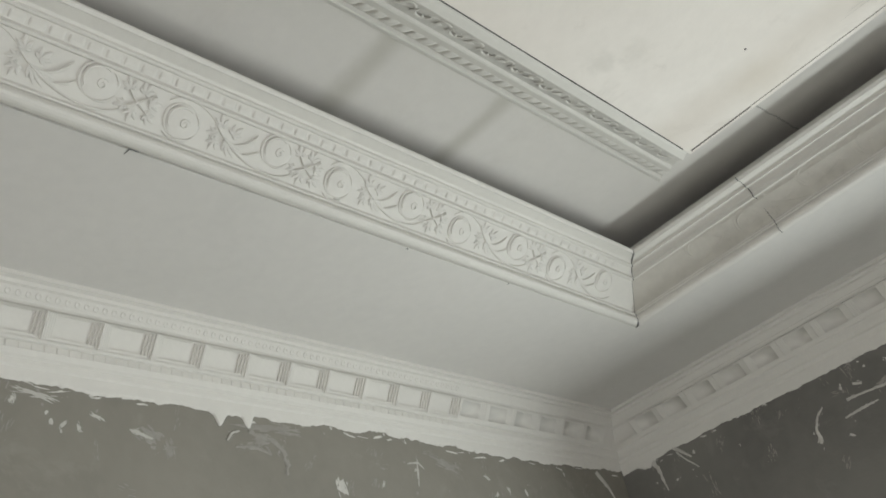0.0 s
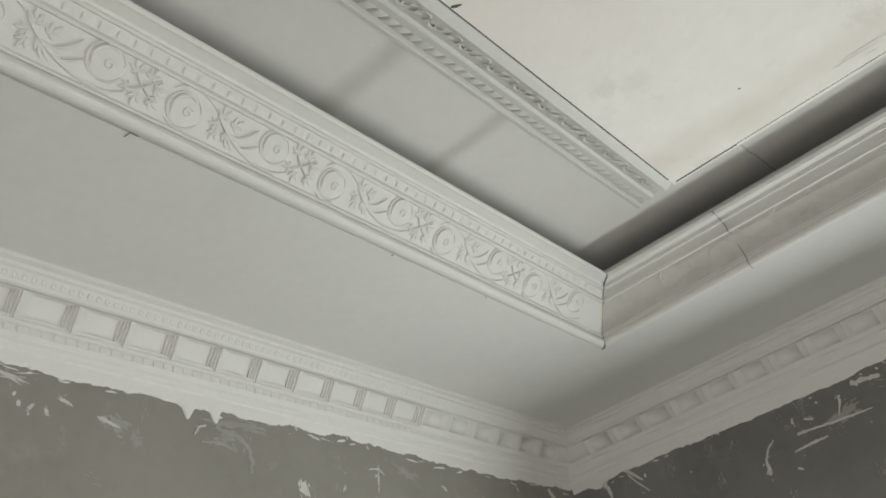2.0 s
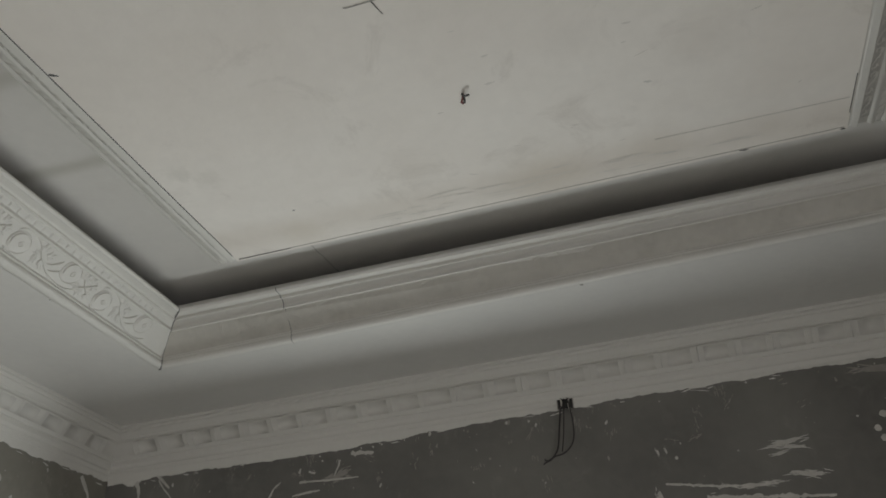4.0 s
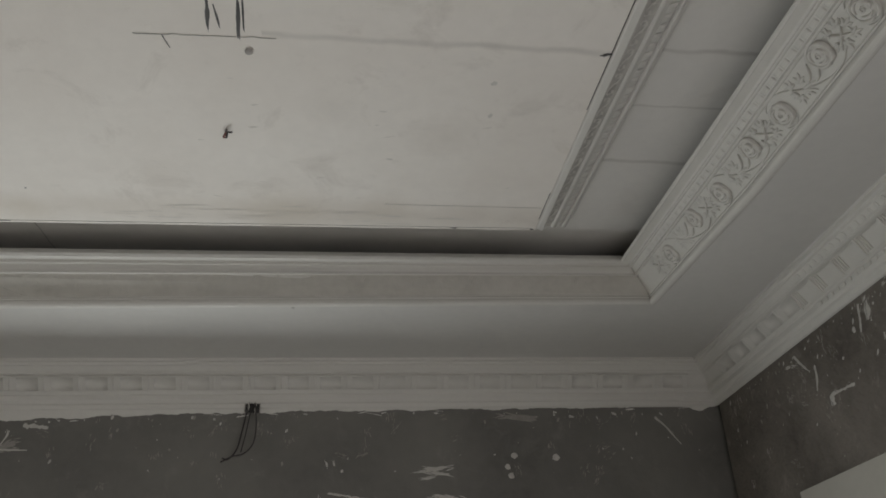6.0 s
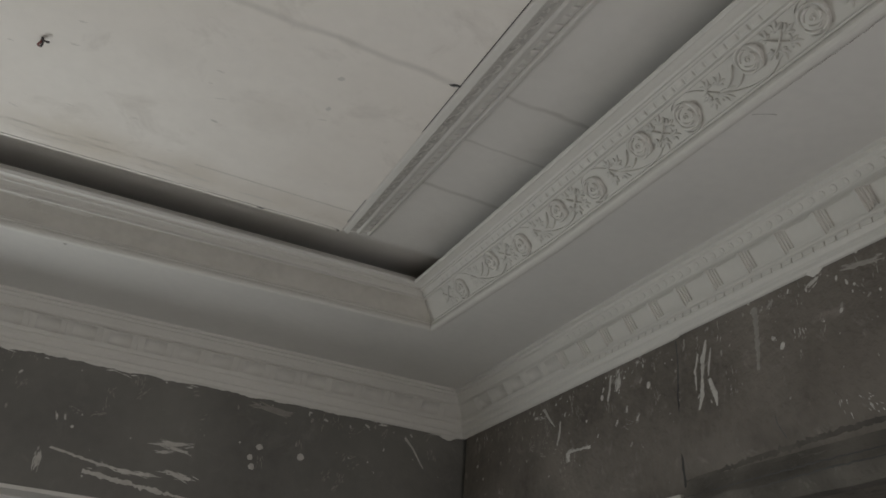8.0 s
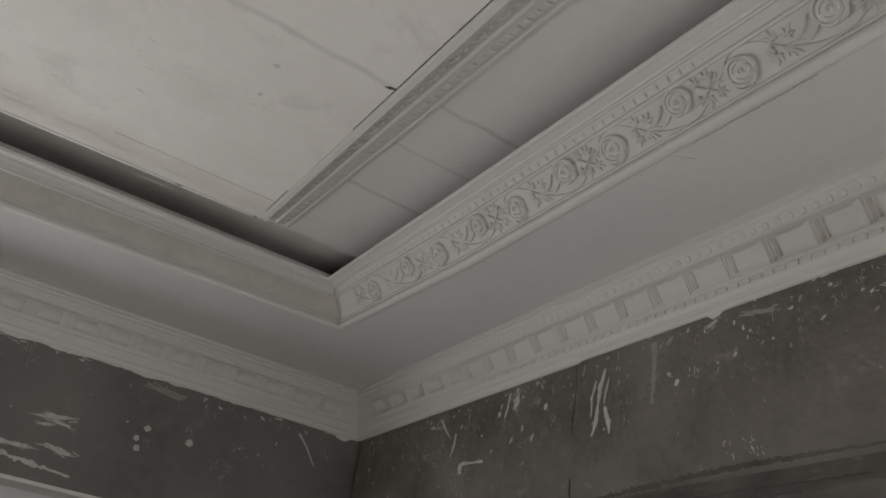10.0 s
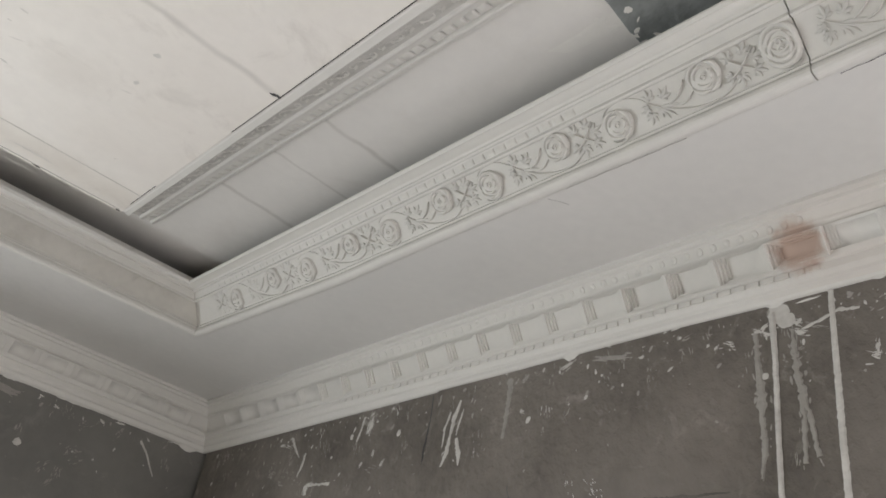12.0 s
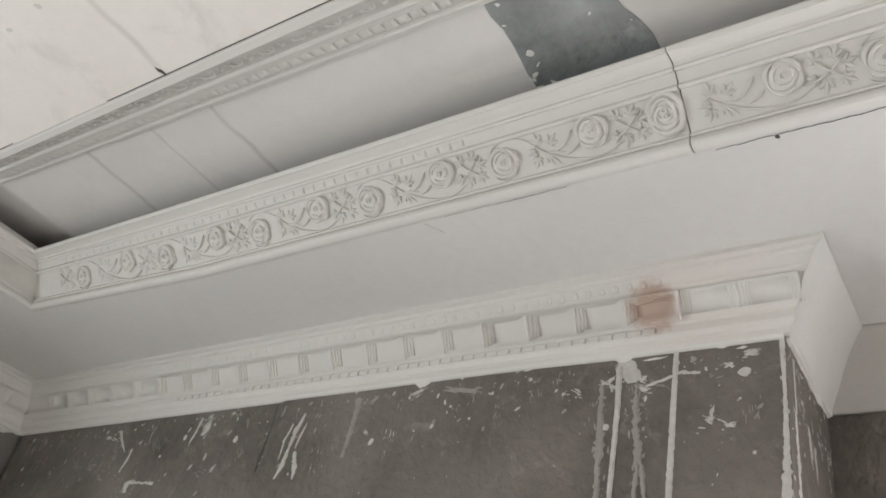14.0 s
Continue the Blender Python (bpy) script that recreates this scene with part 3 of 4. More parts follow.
COFFER, COFFER_SOFT, COFFER_RUST = coffer_mesh("coffer", PLASTER, 0.018), coffer_mesh("coffer", PLASTER, 0.008), coffer_mesh("coffer", RUST, 0.026, 0.0046)
COFFER_FAINT = coffer_mesh("coffer", PLASTER, 0.006)
COFFER_DEEP = coffer_mesh("coffer", PLASTER, 0.027)


def face_at(stations, key, value):
    """Base, tip and normal where the moulding's base passes x or y = value."""
    for (b0, t0, n0), (b1, t1, n1) in zip(stations, stations[1:]):
        lo, hi = sorted((b0[key], b1[key]))
        if lo <= value <= hi:
            f = (value - b0[key]) / (b1[key] - b0[key])
            b, t = b0.lerp(b1, f), t0.lerp(t1, f)
            t[key] = b[key]
            return b, t
    return None


def dress_cove(thing, stations, key, along, inward, first, pitch, lo, hi, gap, teeth=None, flat=1.0, rose=None, mat=None):
    """Roses, sprays and dentils; along: the way the pattern runs, with the wall ahead to its left."""
    rose = rose or ROSE
    coat = {}
    step = along[key]
    out = V((inward[0], inward[1], -1))

    def face(v):
        b, t = face_at(stations, key, v)
        rise = t - b
        return out - rise * (out.dot(rise) / rise.dot(rise))

    def at(v, s, lift=0.0):
        got = face_at(stations, key, v)
        return got and got[0] + (got[1] - got[0]) * s + out.normalized() * lift

    for k in range(-12, 13):
        v0 = first + step * k * pitch
        for name, me, u, up in (("rose", rose, 0.0, 0.0), ("leaf_spray", CROSS, *CROSS_AT), ("rose", rose, gap, LOWER_ROSE), ("tendril", TENDRIL, *TENDRIL_AT), ("leaf_spray", FAN, *FAN_AT)):
            v = v0 + step * u
            if thing is cove_east and name == "rose":
                v = max(v, 0.270)
            if lo + (0.055 if name == "tendril" else 0.0) <= v <= hi:
                p = at(v, 0.455 + up / 0.203, 0.0)
                if p:
                    if mat and me.name not in coat:
                        coat[me.name] = me.copy()
                        coat[me.name].materials[0] = mat
                    ob = put(name, coat.get(me.name, me), thing, p, along, face(v), random.uniform(0.97, 1.03) * (1.05 if name == "rose" else 1.12 if me is CROSS else 1.06 if me is FAN else 1.0))
                    ob.matrix_basis = ob.matrix_basis @ pose(0, 0, 0, 0, 0, random.uniform(-25, 25) if name == "rose" and rose is ROSE else random.uniform(-2, 2)) @ Matrix.Diagonal((1, 1, flat, 1))
    if teeth is not None:
        v = max(lo, teeth)
        while v <= hi:
            p = at(v, 0.715, 0.0015)
            if p:
                ob = put("dentil", TOOTH, thing, p, along, face(v))
                ob.matrix_basis = ob.matrix_basis @ Matrix.Diagonal((1, 1, flat, 1))
            v += 0.033


dress_cove(cove_west, WEST, 1, (0, 1, 0), (1, 0), 0.780, 0.368, -0.4, 2.28, 0.163, teeth=-0.4, flat=1.0, rose=ROSE_SOFT)
dress_cove(cove_north, NORTH, 0, (1, 0, 0), (0, -1), -1.15, 0.36, -1.25, 1.06, 0.160, flat=0.5, mat=FRIEZE, rose=ROSE_SOFT)
dress_cove(cove_east, EAST_A, 1, (0, -1, 0), (-1, 0), 0.780, 0.360, 0.26, 2.17, 0.158, teeth=0.72, flat=1.35)
dress_cove(cove_east_end, EAST_B, 1, (0, -1, 0), (-1, 0), 0.423, 0.366, -1.0, 0.2, 0.158, flat=1.2)


def dress_cornice(thing, origin, along, inward, length, first, soft, plain, rust=None, small=True, bead=(0.0335, 0.80), tick=0.0265):
    """Coffers, beads and dentils; soft(d): whether paint has filled them at d metres along; plain(d): nothing is left to see."""
    o, a, n = V(origin), V(along), V(inward)
    slope = (n * 0.83 + DOWN * 0.55).normalized()

    def at(d, out, drop):
        return o + a * d + n * out + DOWN * drop

    d = first
    k = 0
    while d < length - 0.06:
        if not plain(d):
            me = COFFER_RUST if rust is not None and abs(d - rust) < 0.061 else COFFER_FAINT if rust is not None and d > rust else COFFER_SOFT if soft(d) else COFFER_DEEP if rust is not None and rust - 0.32 < d < rust else COFFER
            put("coffer", me, thing, at(d, 0.0415, 0.0765), a, slope)
        d += 0.1235
    if not small:
        return
    d = 0.05
    while d < length - 0.03:
        if not soft(d) and not plain(d):
            put("bead", BEAD if rust is None else BEAD_EAST, thing, at(d, 0.0765, 0.0315), a, n + DOWN * 0.8, bead[1] * random.uniform(0.93, 1.05))
        d += bead[0]
    d = 0.05
    while d < length - 0.03:
        if not soft(d) and not plain(d):
            put("dentil", DENTIL if rust is not None else DENTIL_WORN, thing, at(d, 0.0275, 0.127), a, n)
        d += tick


dress_cornice(cornice_west, (XW, -0.3, H), (0, 1, 0), (1, 0, 0), 3.2, 0.92 + 0.3 - 0.062 - 0.1235 * 9, lambda d: d > 2.45, lambda d: d > 3.15, bead=(0.0208, 0.62))
dress_cornice(cornice_north, (XW, far(YN, XW), H), (1, SKEW, 0), (0, -1, 0), 3.7, 0.2, lambda d: True, lambda d: False, small=False)
dress_cornice(cornice_east, (XE, far(YN, XE), H), (0, -1, 0), (-1, 0, 0), far(YN, XE) - YC + 0.045, far(YN, XE) - 1.79 + 0.1235 - 0.122 - 0.02 - 0.1235 * 8, lambda d: d < 0.86 or d > far(YN, XE) - 0.40, lambda d: d < 0.15, rust=far(YN, XE) - 0.51, tick=0.0335)


# ---- rope row and leaf band of the panel moulding ----
def dress_panel(thing, x0, x1, s, yf):
    n = V((-s * 0.52, 0, -0.854))
    b = V((x0, 0, ZP + 0.004))

    def on(y, share):
        f = (y + 2.1) / (yf + 2.26)
        t = V((x1[0] + (x1[1] - x1[0]) * f, 0, ZB))
        p = b + (t - b) * share
        return V((p.x, y, p.z))

    y = yf + 0.12
    while y > -0.6:
        put("rope_twist", TWIST, thing, on(y, 0.763) + n * 0.0055, (0, -s, 0), n)
        y -= 0.0318
    y = yf - 0.02
    k = 0
    while y > -0.6:
        ob = put("leaf_spray", SCROLL, thing, on(y, 0.315) + n * 0.003, (0, -s, 0), n, 0.82 if k % 2 else 0.74)
        ob.matrix_basis = ob.matrix_basis @ Matrix.Diagonal((1, 1, 0.6 if s > 0 else 0.35, 1))
        y -= 0.088
        k += 1


def scroll_mesh():
    bm = bmesh.new()
    ridge(bm, arc(-0.02, 0.0, 0.022, 200, -20, 9), swell(9, 0.004, 0.3), 0.006)
    ridge(bm, arc(0.028, 0.002, 0.02, 180, 380, 9), swell(9, 0.004, 0.3), 0.006)
    for x, y, a, l, w in ((-0.03, -0.005, 200, 0.03, 0.012), (0.0, 0.0, 70, 0.022, 0.012), (0.01, -0.004, 300, 0.024, 0.012), (0.03, 0.004, 30, 0.028, 0.012), (-0.02, 0.006, 120, 0.02, 0.01)):
        leaf(bm, x, y, a, l, w)
    me = bpy.data.meshes.new("leaf_spray")
    bm.to_mesh(me)
    bm.free()
    me.materials.append(PLASTER)
    me.shade_smooth()
    return me


def twist_mesh():
    """One slanting strand of the rope row, plump in its middle."""
    bm = bmesh.new()
    w, h, d = 0.0272, 0.038, 0.0060
    rings = []
    for x, k in ((-1, 0.0), (-0.95, 0.85), (-0.5, 1.0), (0.0, 1.0), (0.5, 0.95), (0.92, 0.7), (1, 0.0)):
        rings.append([(x * w / 2 + 0.22 * y * h / 2, y * h / 2, d * k * math.sqrt(max(0.0, 1 - y * y)) - 0.001) for y in (-1, -0.85, -0.5, 0, 0.5, 0.85, 1)])
    loft(bm, rings, closed=False)
    return relief("rope_twist", bm)


SCROLL = scroll_mesh()
TWIST = twist_mesh()
for ob in [o for o in scene.objects if o.name.startswith("panel_moulding")]:
    west = ob.data.vertices[0].co.x < 0
    dress_panel(ob, *((PW - 0.003, MW, 1, PFL) if west else (PE + 0.003, ME, -1, PFR)))


# ---- paint margin, splashes and drips on the walls ----
def on_west(u, z, d):
    return V((XW + d, u, z))


def on_north(u, z, d):
    return V((u, far(YN, u) - d, z))


def ease(x, a, b):
    t = min(1.0, max(0.0, (x - a) / (b - a)))
    return t * t * (3 - 2 * t)


def bulge(u, z):
    """How far the later coat of render over the doorway stands out."""
    across = ease(u, 0.56, 0.80) * (1 - ease(u, 1.563, 1.582))
    up = ease(z, 2.172, 2.245) * (0.2 + 0.8 * (1 - ease(z, 2.27, 2.57)))
    return across * up * (0.034 + 0.012 * noise.noise(V((u * 5, z * 7, 2.0)))) if across * up > 0 else 0.0


def on_east(u, z, d):
    return V((XE - d - bulge(u, z), u, z))


def wob(u, f, seed):
    return noise.noise(V((u * f, seed, 0.3)))


def blob(bm, on, u, z, w, h, tilt=0.0, seed=0.0, lift=0.0025, rough=0.35, n=14):
    """A flat irregular lump of plaster on a wall."""
    low = 0.0004 + 0.0003 * (abs(seed) * 37.7 % 1.0)
    lift = low + min(lift * 0.35, 0.05 * min(w, h))
    c, s = math.cos(radians(tilt)), math.sin(radians(tilt))
    rim, top = [], []
    for i in range(n):
        a = 2 * math.pi * i / n
        k = 1 + rough * noise.noise(V((math.cos(a) * 1.7 + seed * 3.1, math.sin(a) * 1.7, seed))) + 0.5 * rough * noise.noise(V((math.cos(a) * 5 + seed, math.sin(a) * 5, seed)))
        x, y = w / 2 * k * math.cos(a), h / 2 * k * math.sin(a)
        du, dz = x * c - y * s, x * s + y * c
        rim.append(bm.verts.new(on(u + du, z + dz, low)))
        top.append(bm.verts.new(on(u + du * 0.7, z + dz * 0.7, lift)))
    for i in range(n):
        j = (i + 1) % n
        bm.faces.new((rim[i], rim[j], top[j], top[i]))
    bm.faces.new(top)


def margin(name, on, u0, u1, z, amp, seed, parent, drips=(), fall=0.0):
    """The white coat below the cornice, with a ragged lower edge."""
    bm = bmesh.new()
    n = int(abs(u1 - u0) / 0.004)
    rings = []
    for i in range(n + 1):
        u = u0 + (u1 - u0) * i / n
        e = z + fall * u + amp * (1.1 * wob(u, 3, seed) + 0.9 * wob(u, 11, seed) + 0.45 * wob(u, 37, seed) + 0.3 * wob(u, 90, seed))
        for c, w, l in drips:
            e -= l * max(0, 1 - ((u - c) / w) ** 2) ** 2
        rings.append([on(u, H - 0.1625, 0.0), on(u, H - 0.1625, 0.0118), on(u, H - 0.168, 0.007), on(u, min(e + 0.006, H - 0.1685), 0.004), on(u, min(e, H - 0.1695), 0.0015), on(u, min(e, H - 0.1695), 0.0)])
    loft(bm, rings)
    rag = random.Random(int(seed * 10))
    for k in range(int(abs(u1 - u0) * 11)):
        u = rag.uniform(min(u0, u1) + 0.05, max(u0, u1) - 0.05)
        blob(bm, on, u, z + fall * u - abs(rag.gauss(0, amp * 0.9)), rag.uniform(0.008, 0.05), rag.uniform(0.002, 0.006), rag.uniform(-14, 14), k * 1.7, 0.0025, 0.9, 12)
    part(name, bm, PLASTER, parent, "ragged white paint edge")


margin("paint_margin", on_west, -0.6, far(YN, XW) - 0.001, 2.556, 0.014, 1.0, wall_west, ((1.36, 0.022, 0.03), (1.44, 0.02, 0.035), (0.6, 0.03, 0.02)))
margin("paint_margin", on_north, XW + 0.006, XE - 0.006, 2.572, 0.009, 5.0, wall_north, ((-1.9, 0.05, 0.02), (1.63, 0.06, 0.02), (-1.1, 0.75, 0.015)), 0.009)
margin("paint_margin", on_east, YC + 0.002, far(YN, XE) - 0.008, 2.582, 0.010, 9.0, wall_east, ((0.53, 0.035, 0.016), (1.08, 0.04, 0.02), (2.0, 0.05, 0.015), (2.8, 0.06, 0.03)), 0.010)


def drip(bm, on, pts, seed=0.0, ragged=0.2, lift=0.005):
    """A run of plaster: points (u, z, width)."""
    rings = []
    for (u0, z0, w0), (u1, z1, w1) in zip(pts, pts[1:]):
        n = max(3, int(math.hypot(u1 - u0, z1 - z0) / 0.006))
        for i in range(n + (1 if (u1, z1, w1) == pts[-1] else 0)):
            f = i / n
            u, z, w = u0 + (u1 - u0) * f, z0 + (z1 - z0) * f, w0 + (w1 - w0) * f
            d = V((u1 - u0, z1 - z0, 0)).normalized()
            a, b = -d.y, d.x
            k = z * 110 + u * 110
            wl = w / 2 * (1 + ragged * 2 * noise.noise(V((k, seed, 0))))
            wr = w / 2 * (1 + ragged * 2 * noise.noise(V((k, seed, 9))))
            h = lift * (1 + 0.5 * noise.noise(V((k, seed, 4))))
            rings.append([on(u - a * wl, z - b * wl, 0.0008), on(u - a * wl * 0.5, z - b * wl * 0.5, h), on(u + a * wr * 0.5, z + b * wr * 0.5, h), on(u + a * wr, z + b * wr, 0.0008)])
    loft(bm, rings, closed=False)


def splashes(name, on, u0, u1, count, seed, marks, runs, label, mat=SPLASH, clusters=0):
    bm = bmesh.new()
    rag = random.Random(seed + 40)
    for u, z, w, h, t in marks:
        if t == 0 and 0.7 < w / h < 1.4:
            blob(bm, on, u, z, w, h, t, u * 7 + z * 3, n=20, rough=0.25)
            continue
        # dry, broken smear: slivers along its longer way
        c, q = math.cos(radians(t)), math.sin(radians(t))
        blob(bm, on, u, z, w * 0.7, h * 0.6, t, u * 7 + z * 3, 0.002, 0.9, 22)
        for k in range(16):
            x, y = rag.uniform(-0.5, 0.5) * w, rag.uniform(-0.5, 0.5) * h
            lw, lh = (rag.uniform(0.15, 0.5) * w, rag.uniform(0.08, 0.22) * h) if w > h else (rag.uniform(0.08, 0.22) * w, rag.uniform(0.15, 0.5) * h)
            blob(bm, on, u + x * c - y * q, z + x * q + y * c, lw, lh, t + rag.uniform(-14, 14), k * 2.3 + u, 0.0024 + 0.00008 * k, 0.8, 9)
    for run in runs:
        drip(bm, on, run[1:], run[1][0] * 5, run[0][0], run[0][1])
        if run[0][0] < 0.3:
            continue
        for (u0_, z0_, w0_), (u1_, z1_, w1_) in zip(run[1:], run[2:]):
            tilt = math.degrees(math.atan2(z1_ - z0_, u1_ - u0_))
            for k in range(4):
                f = rag.random()
                w_ = w0_ + (w1_ - w0_) * f
                blob(bm, on, u0_ + (u1_ - u0_) * f + rag.gauss(0, w_ * 0.6), z0_ + (z1_ - z0_) * f + rag.gauss(0, w_ * 0.6), rag.uniform(0.4, 1.4) * w_, rag.uniform(0.15, 0.4) * w_, tilt + rag.uniform(-15, 15), k + u0_ * 9, 0.0019 + 0.00011 * k, 0.8, 9)
    r = random.Random(seed)
    for i in range(count):
        u, z = r.uniform(u0, u1), 2.565 - abs(r.gauss(0, 0.15)) * (0.12 if i % 3 == 0 else 1)
        z = max(z, 2.16)
        size = 0.002 + 0.009 * r.random() ** 3
        blob(bm, on, u, z, size, size * r.uniform(0.5, 2.6), r.uniform(-30, 60), i * 1.3, 0.0016 + 0.00005 * (i % 9), 0.5, 8)
    for i in range(clusters):
        # a dry, broken sweep of the trowel
        u, z, t = r.uniform(u0, u1), 2.56 - min(abs(r.gauss(0, 0.16)), 0.34), r.choice((78, 84, 96, 100, 20, -15, 60))
        c, q, long = math.cos(radians(t)), math.sin(radians(t)), r.uniform(0.02, 0.07)
        for k in range(r.randrange(5, 14)):
            x, y = r.uniform(-0.5, 0.5) * long, r.gauss(0, 0.009)
            blob(bm, on, u + x * c - y * q, z + x * q + y * c, r.uniform(0.004, 0.022), r.uniform(0.001, 0.0035), t + r.uniform(-16, 16), k * 1.9 + i, 0.0013 + 0.00009 * k, 0.9, 8)
    return tagged(link(name, bm, mat), label, "plaster", kind="stuff")


splashes("plaster_splashes", on_west, -0.4, 2.9, 70, 3,
         [(0.93, 2.53, 0.09, 0.014, -8), (0.885, 2.512, 0.014, 0.02, 0), (1.06, 2.498, 0.03, 0.011, -25), (0.99, 2.47, 0.008, 0.026, -35), (1.024, 2.467, 0.009, 0.02, 20), (1.149, 2.475, 0.02, 0.014, 10),
          (1.706, 2.395, 0.03, 0.05, 10), (1.85, 2.414, 0.008, 0.022, -30), (2.27, 2.474, 0.03, 0.01, -30), (1.98, 2.47, 0.016, 0.008, 20), (2.3, 2.42, 0.02, 0.012, 40), (2.36, 2.44, 0.012, 0.022, 15)],
         [((0.5, 0.003), (1.378, 2.482, 0.004), (1.390, 2.503, 0.008), (1.412, 2.512, 0.004)),
          ((0.6, 0.002), (1.135, 2.478, 0.004), (1.165, 2.468, 0.008), (1.19, 2.462, 0.003)), ((0.7, 0.002), (1.95, 2.485, 0.003), (1.99, 2.492, 0.006), (2.01, 2.476, 0.003)), ((0.6, 0.002), (1.99, 2.50, 0.003), (1.985, 2.46, 0.007), (1.979, 2.42, 0.003)),
          ((0.4, 0.003), (2.85, 2.55, 0.02), (2.9, 2.49, 0.012), (2.93, 2.42, 0.005))],
         "white plaster splashes dried on the cement wall")
splashes("plaster_splashes", on_north, -1.95, 1.65, 80, 4,
         [(1.023, 2.385, 0.026, 0.026, 0), (0.834, 2.351, 0.022, 0.022, 0), (0.845, 2.318, 0.024, 0.024, 0), (0.862, 2.394, 0.026, 0.022, 0), (0.55, 2.35, 0.13, 0.022, 4), (0.57, 2.33, 0.11, 0.014, -6), (0.53, 2.315, 0.06, 0.012, 8),
          (0.132, 2.222, 0.022, 0.07, 0), (0.153, 2.372, 0.008, 0.026, 25), (0.18, 2.372, 0.007, 0.022, 15), (0.21, 2.345, 0.01, 0.012, 0), (0.93, 2.542, 0.03, 0.007, 12), (1.10, 2.545, 0.022, 0.01, -20), (0.6, 2.24, 0.12, 0.022, -8), (0.43, 2.225, 0.16, 0.02, -3)],
         [((0.6, 0.002), (0.16, 2.265, 0.006), (0.33, 2.235, 0.010), (0.42, 2.225, 0.004)), ((0.6, 0.002), (0.28, 2.205, 0.012), (0.5, 2.18, 0.016), (0.66, 2.165, 0.006)),
          ((0.4, 0.003), (-1.236, 2.458, 0.005), (-1.262, 2.44, 0.007), (-1.283, 2.405, 0.008), (-1.282, 2.37, 0.016), (-1.288, 2.36, 0.010)),
          ((0.35, 0.003), (-1.158, 2.447, 0.012), (-1.12, 2.446, 0.006), (-1.04, 2.441, 0.008), (-0.92, 2.437, 0.004)), ((0.5, 0.003), (-1.186, 2.40, 0.006), (-1.13, 2.405, 0.009), (-1.074, 2.408, 0.004)),
          ((0.4, 0.002), (-0.997, 2.51, 0.010), (-1.0, 2.49, 0.007), (-1.019, 2.452, 0.003)), ((0.5, 0.002), (-1.156, 2.50, 0.005), (-1.16, 2.48, 0.006)), ((0.5, 0.002), (-1.12, 2.485, 0.010), (-1.095, 2.472, 0.008)),
          ((0.6, 0.002), (-1.772, 2.538, 0.005), (-1.74, 2.495, 0.006), (-1.706, 2.457, 0.003)),
          ((0.4, 0.002), (1.44, 2.54, 0.010), (1.48, 2.50, 0.008), (1.53, 2.43, 0.003)), ((0.5, 0.003), (-1.88, 2.57, 0.03), (-1.86, 2.50, 0.012), (-1.85, 2.43, 0.004)), ((0.5, 0.003), (-1.78, 2.56, 0.016), (-1.72, 2.50, 0.006)),
          ((0.6, 0.002), (-0.95, 2.53, 0.02), (-0.86, 2.52, 0.008))],
         "white plaster splashes and round dabs on the dark cement wall")
